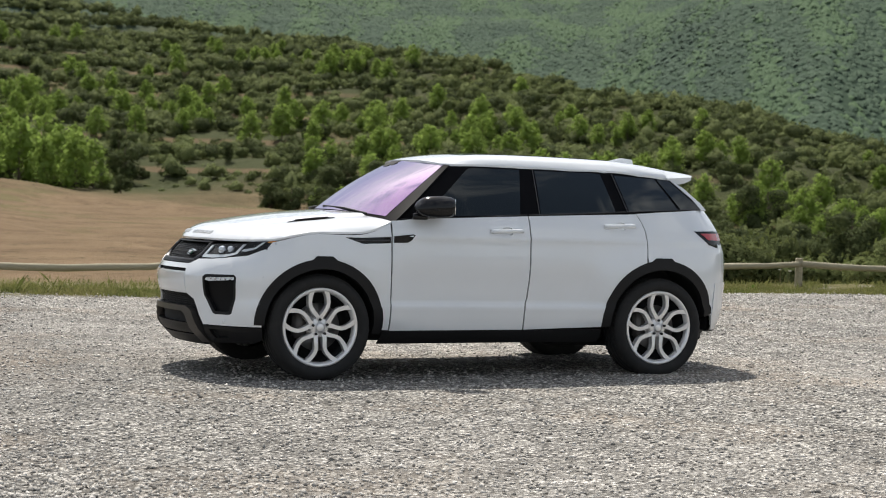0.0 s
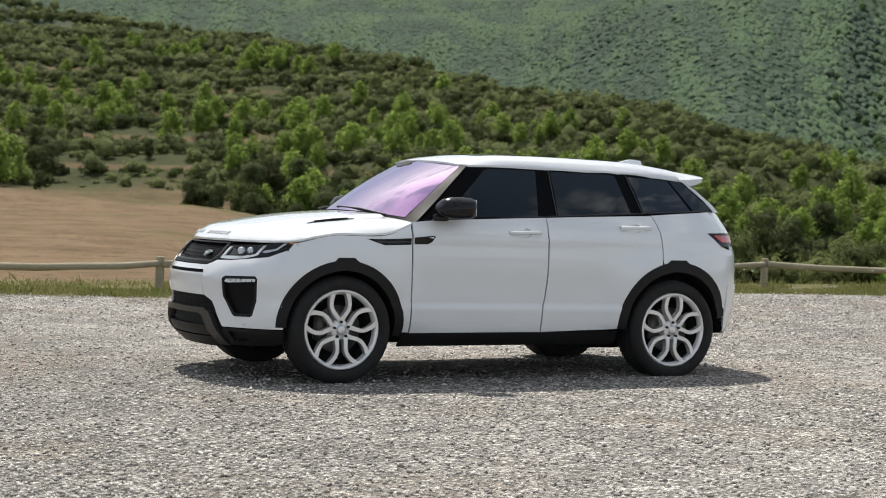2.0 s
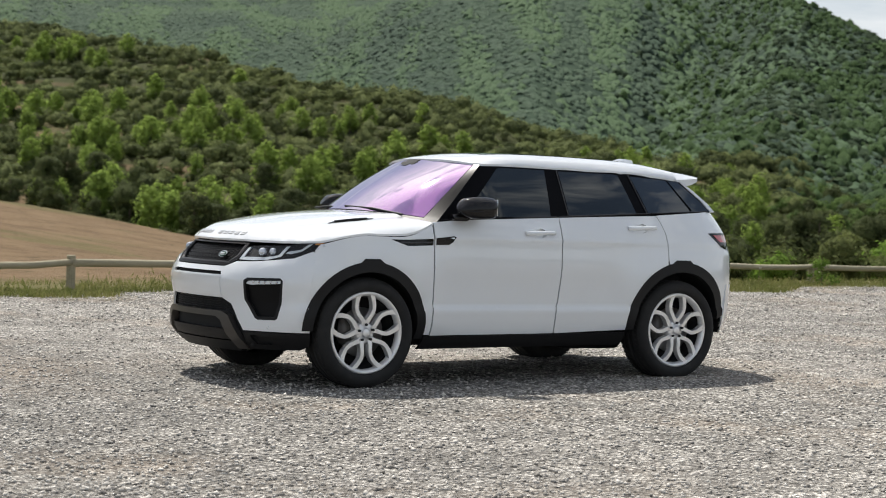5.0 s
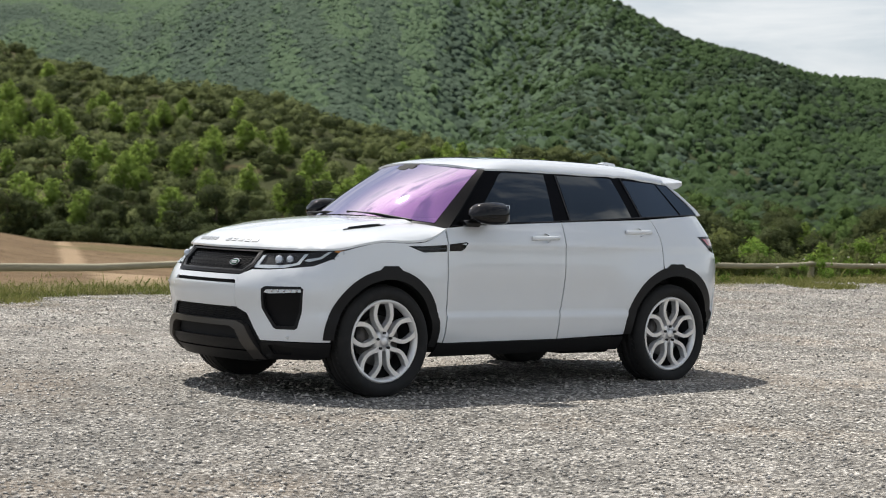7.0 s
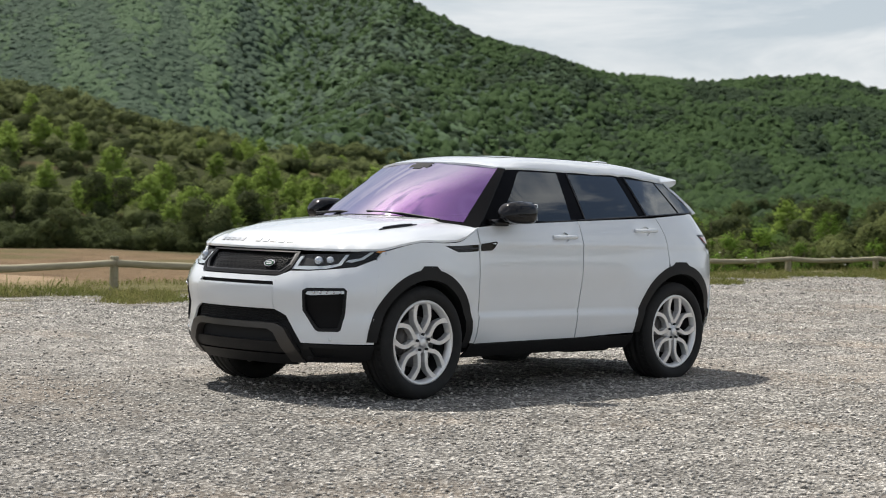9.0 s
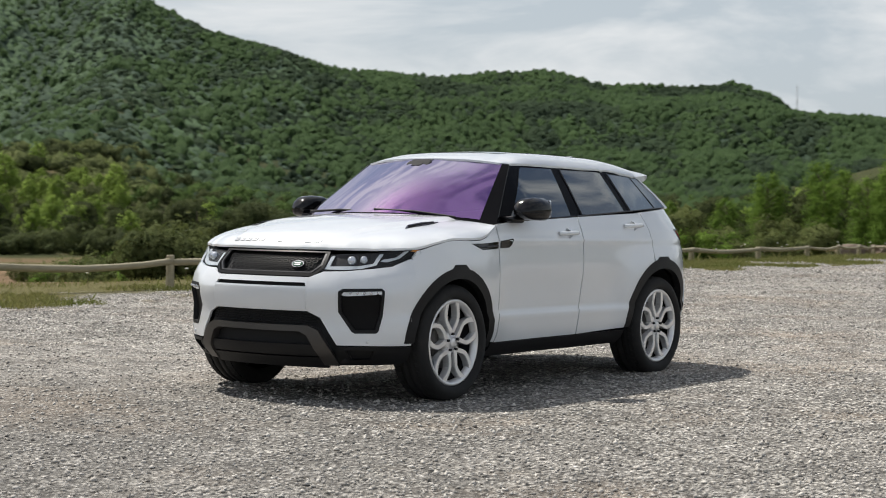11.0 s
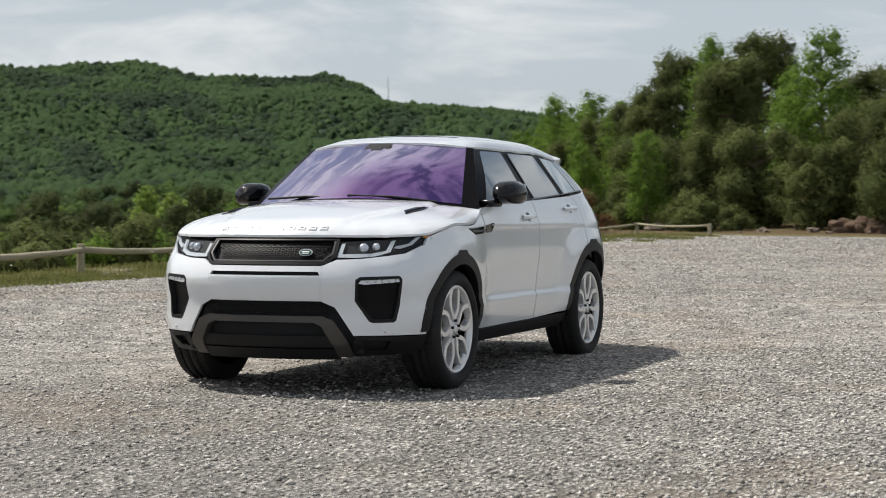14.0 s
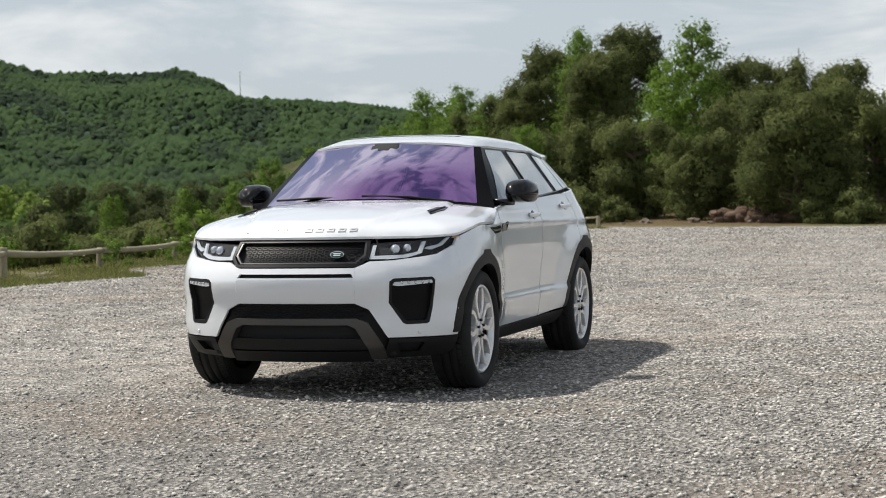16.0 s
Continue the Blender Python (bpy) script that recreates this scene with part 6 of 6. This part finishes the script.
# what lies behind the panels: lining, floor, arches
def lining():
    v, f = [], []
    zs = [.27, .36, .5, .7, .86, .90, 1.06]
    ss = [5.62 * i / 90 for i in range(91)]
    for sg in (1, -1):
        k = len(v)
        for s in ss:
            for z in zs:
                v.append(tuple(skin(sg * s, z, -.07)))
        for i in range(len(ss) - 1):
            for j in range(len(zs) - 1):
                cx, cz = np.interp((ss[i] + ss[i + 1]) / 2, PLAN_S, PLAN_XY[:, 0]), (zs[j] + zs[j + 1]) / 2
                if min(math.hypot(cx - 1.33, cz - .37), math.hypot(cx + 1.33, cz - .37)) < .50 or (cx > .78 and cz > .88):
                    continue
                f.append((k + i * 7 + j, k + i * 7 + 7 + j, k + i * 7 + 8 + j, k + i * 7 + j + 1))
    mesh_object("inner_shell", v, f, INNER, car, True)
    box("floor_pan", (3.9, 1.16, .12), (.05, 0, .31), INNER, car, "black underside", .02)
    box("engine_bay", (.95, 1.1, .50), (1.36, 0, .60), INNER, car, "", .03)
    box("boot_floor", (1.0, 1.2, .60), (-1.45, 0, .68), INNER, car, "", .03)
    box("fuel_tank", (.5, .8, .12), (-.95, 0, .25), INNER, car, "", .03)
    box("cowl", (.30, 1.30, .05), (.93, 0, 1.095), INNER, car, "black scuttle under the windscreen", .02)
    box("dashboard", (.45, 1.36, .16), (.62, 0, 1.03), INNER, car, "", .05)
    for sg in (1, -1):
        for cx, r in ((1.33, .44), (-1.335, .45)):
            av, af = [], []
            for i in range(21):
                w = radians(-4 + 188 * i / 20)
                for y in (.55, .70, .84):
                    av.append((cx + r * math.cos(w), sg * y, .372 + r * math.sin(w)))
            for i in range(20):
                for j in range(2):
                    af.append((i * 3 + j, i * 3 + j + 1, i * 3 + 4 + j, i * 3 + 3 + j))
            mesh_object("arch_liner", av, af, INNER, car, True)


lining()
# wipers
for a, b in (((.90, .60, 1.150), (1.015, .02, 1.195)), ((1.02, .02, 1.178), (.90, -.62, 1.175))):
    tube("wiper", [a, ((a[0] + b[0]) / 2 + .01, (a[1] + b[1]) / 2, (a[2] + b[2]) / 2 + .012), b], .009, CLAD, car, 6, "black wiper arm")

wheel(car, 1.33, .905, 3)
wheel(car, -1.33, .905, -2)
wheel(car, 1.33, -.905, 20, 0, True)
wheel(car, -1.33, -.905, 40, 0, True)


# ---- loose stones and verge growth ----
STONE = material("crushed_stone", rough=0.9, Specular_IOR_Level=0.2)
_isle = STONE.node_tree.nodes.new("ShaderNodeNewGeometry").outputs["Random Per Island"]
_tone = blend(STONE, _isle, (0.17, 0.161, 0.149), (0.70, 0.665, 0.61))
colour(STONE, blend(STONE, steps(STONE, grain(STONE, 130.0, 3.0, 0.6, place(STONE)), 0.35, 0.7, 0.0, 0.4), _tone, (0.42, 0.38, 0.33)))


def loose_stones():
    """The topmost chips of the gravel in front of and round the car."""
    rng = np.random.default_rng(77)
    n = 100000
    a = np.radians(3 + 92 * rng.random(n))
    r = 6.5 + 42.0 * rng.random(n) ** 1.75
    x, y = EYE_X + 0.6 - r * np.sin(a), EYE_Y + 0.6 - r * np.cos(a)
    keep = y > -8.4
    x, y, r, n = x[keep], y[keep], r[keep], int(keep.sum())
    base = np.array([(1, 0, 0), (0, 1, 0), (-1, 0, 0), (0, -1, 0), (0, 0, 1), (0, 0, -1)], float)
    tri = np.array([(0, 1, 4), (1, 2, 4), (2, 3, 4), (3, 0, 4), (1, 0, 5), (2, 1, 5), (3, 2, 5), (0, 3, 5)])
    size = 0.0075 + 0.009 * rng.random(n) ** 2.4 + 0.0005 * np.maximum(0.0, r - 14)
    v = base[None] * (1 + 0.35 * rng.normal(size=(n, 6, 1)).clip(-1.4, 1.4)) + 0.25 * rng.normal(size=(n, 6, 3))
    w = rng.random(n) * 6.28
    c, s = np.cos(w)[:, None], np.sin(w)[:, None]
    v = np.stack([v[..., 0] * c - v[..., 1] * s, v[..., 0] * s + v[..., 1] * c, v[..., 2] * 0.7], -1) * size[:, None, None]
    z = np.array([lot_height(p, q) for p, q in zip(x, y)])
    v += np.stack([x, y, z + size * 0.25], 1)[:, None]
    me = bpy.data.meshes.new("gravel")
    me.vertices.add(n * 6)
    me.vertices.foreach_set("co", v.astype(np.float32).ravel())
    f = (tri[None] + 6 * np.arange(n)[:, None, None]).reshape(-1, 3)
    me.loops.add(len(f) * 3)
    me.loops.foreach_set("vertex_index", f.astype(np.int32).ravel())
    me.polygons.add(len(f))
    me.polygons.foreach_set("loop_start", np.arange(0, len(f) * 3, 3, dtype=np.int32))
    me.materials.append(STONE)
    me.update(calc_edges=True)
    tagged(new("gravel", me), "loose grey crushed stone chips on the lot", "gravel", kind="stuff")


loose_stones()


def verge_grass():
    """Blades and weeds along the fence and where the gravel thins out."""
    rng = np.random.default_rng(15)
    v, f = [], []
    tries = 0
    while len(f) < 60000 and tries < 160000:
        tries += 1
        x = 7.5 - 46 * rng.random()
        y = edge_y(x) + 1.7 - abs(rng.normal()) * 1.4
        if noise.noise(Vector((x * 0.55, y * 0.8, 2))) < -0.22 + 0.34 * max(0.0, y - edge_y(x)):
            continue
        z = ground_height(x, y)
        for k in range(3):
            h = (0.03 + 0.07 * rng.random()) * (0.75 if rng.random() < 0.985 else 2.2)
            w = rng.random() * 6.28
            dx, dy = 0.006 * math.cos(w), 0.006 * math.sin(w)
            bx, by = x + 0.05 * rng.normal(), y + 0.05 * rng.normal()
            lx, ly = 0.35 * h * rng.normal(), 0.35 * h * rng.normal()
            i = len(v)
            v += [(bx - dx, by - dy, z - 0.01), (bx + dx, by + dy, z - 0.01), (bx + lx * 0.4 + dx * 0.7, by + ly * 0.4 + dy * 0.7, z + h * 0.6), (bx + lx, by + ly, z + h)]
            f.append((i, i + 1, i + 2, i + 3))
    tagged(mesh_object("verge_grass", v, f, GRASS), "sparse dry and green grass along the gravel edge", "grass", kind="stuff")


verge_grass()


def wild_flowers():
    """Small pale flower heads on thin stalks behind the fence."""
    rng = np.random.default_rng(23)
    head, stalk = material("white_petals", (0.72, 0.70, 0.64), 0.8), material("dry_stalk", (0.16, 0.14, 0.06), 0.9)
    for k in range(46):
        x = -4 - 27 * rng.random()
        y = edge_y(x) - 0.4 - 1.5 * rng.random()
        z, h = ground_height(x, y), 0.14 + 0.22 * rng.random()
        root = tagged(new("wild_flower"), "small white wild flower on a dry stalk", "flower", "flowers along the fence")
        root.matrix_basis = Matrix.Translation((x, y, z))
        v, f = [], []
        lean = 0.04 * rng.normal()
        limb(v, f, (0, 0, -0.03), (lean, 0, h), 0.005, 0.003, 5)
        mesh_object("stalk", v, f, stalk, root)
        v, f, n = lumps(rng, [(lean, 0, h, 0.020 + 0.012 * rng.random(), 0.022, 0.010)], 1, 0.3)
        mesh_object("flower_head", v, f, head, root, True)


wild_flowers()
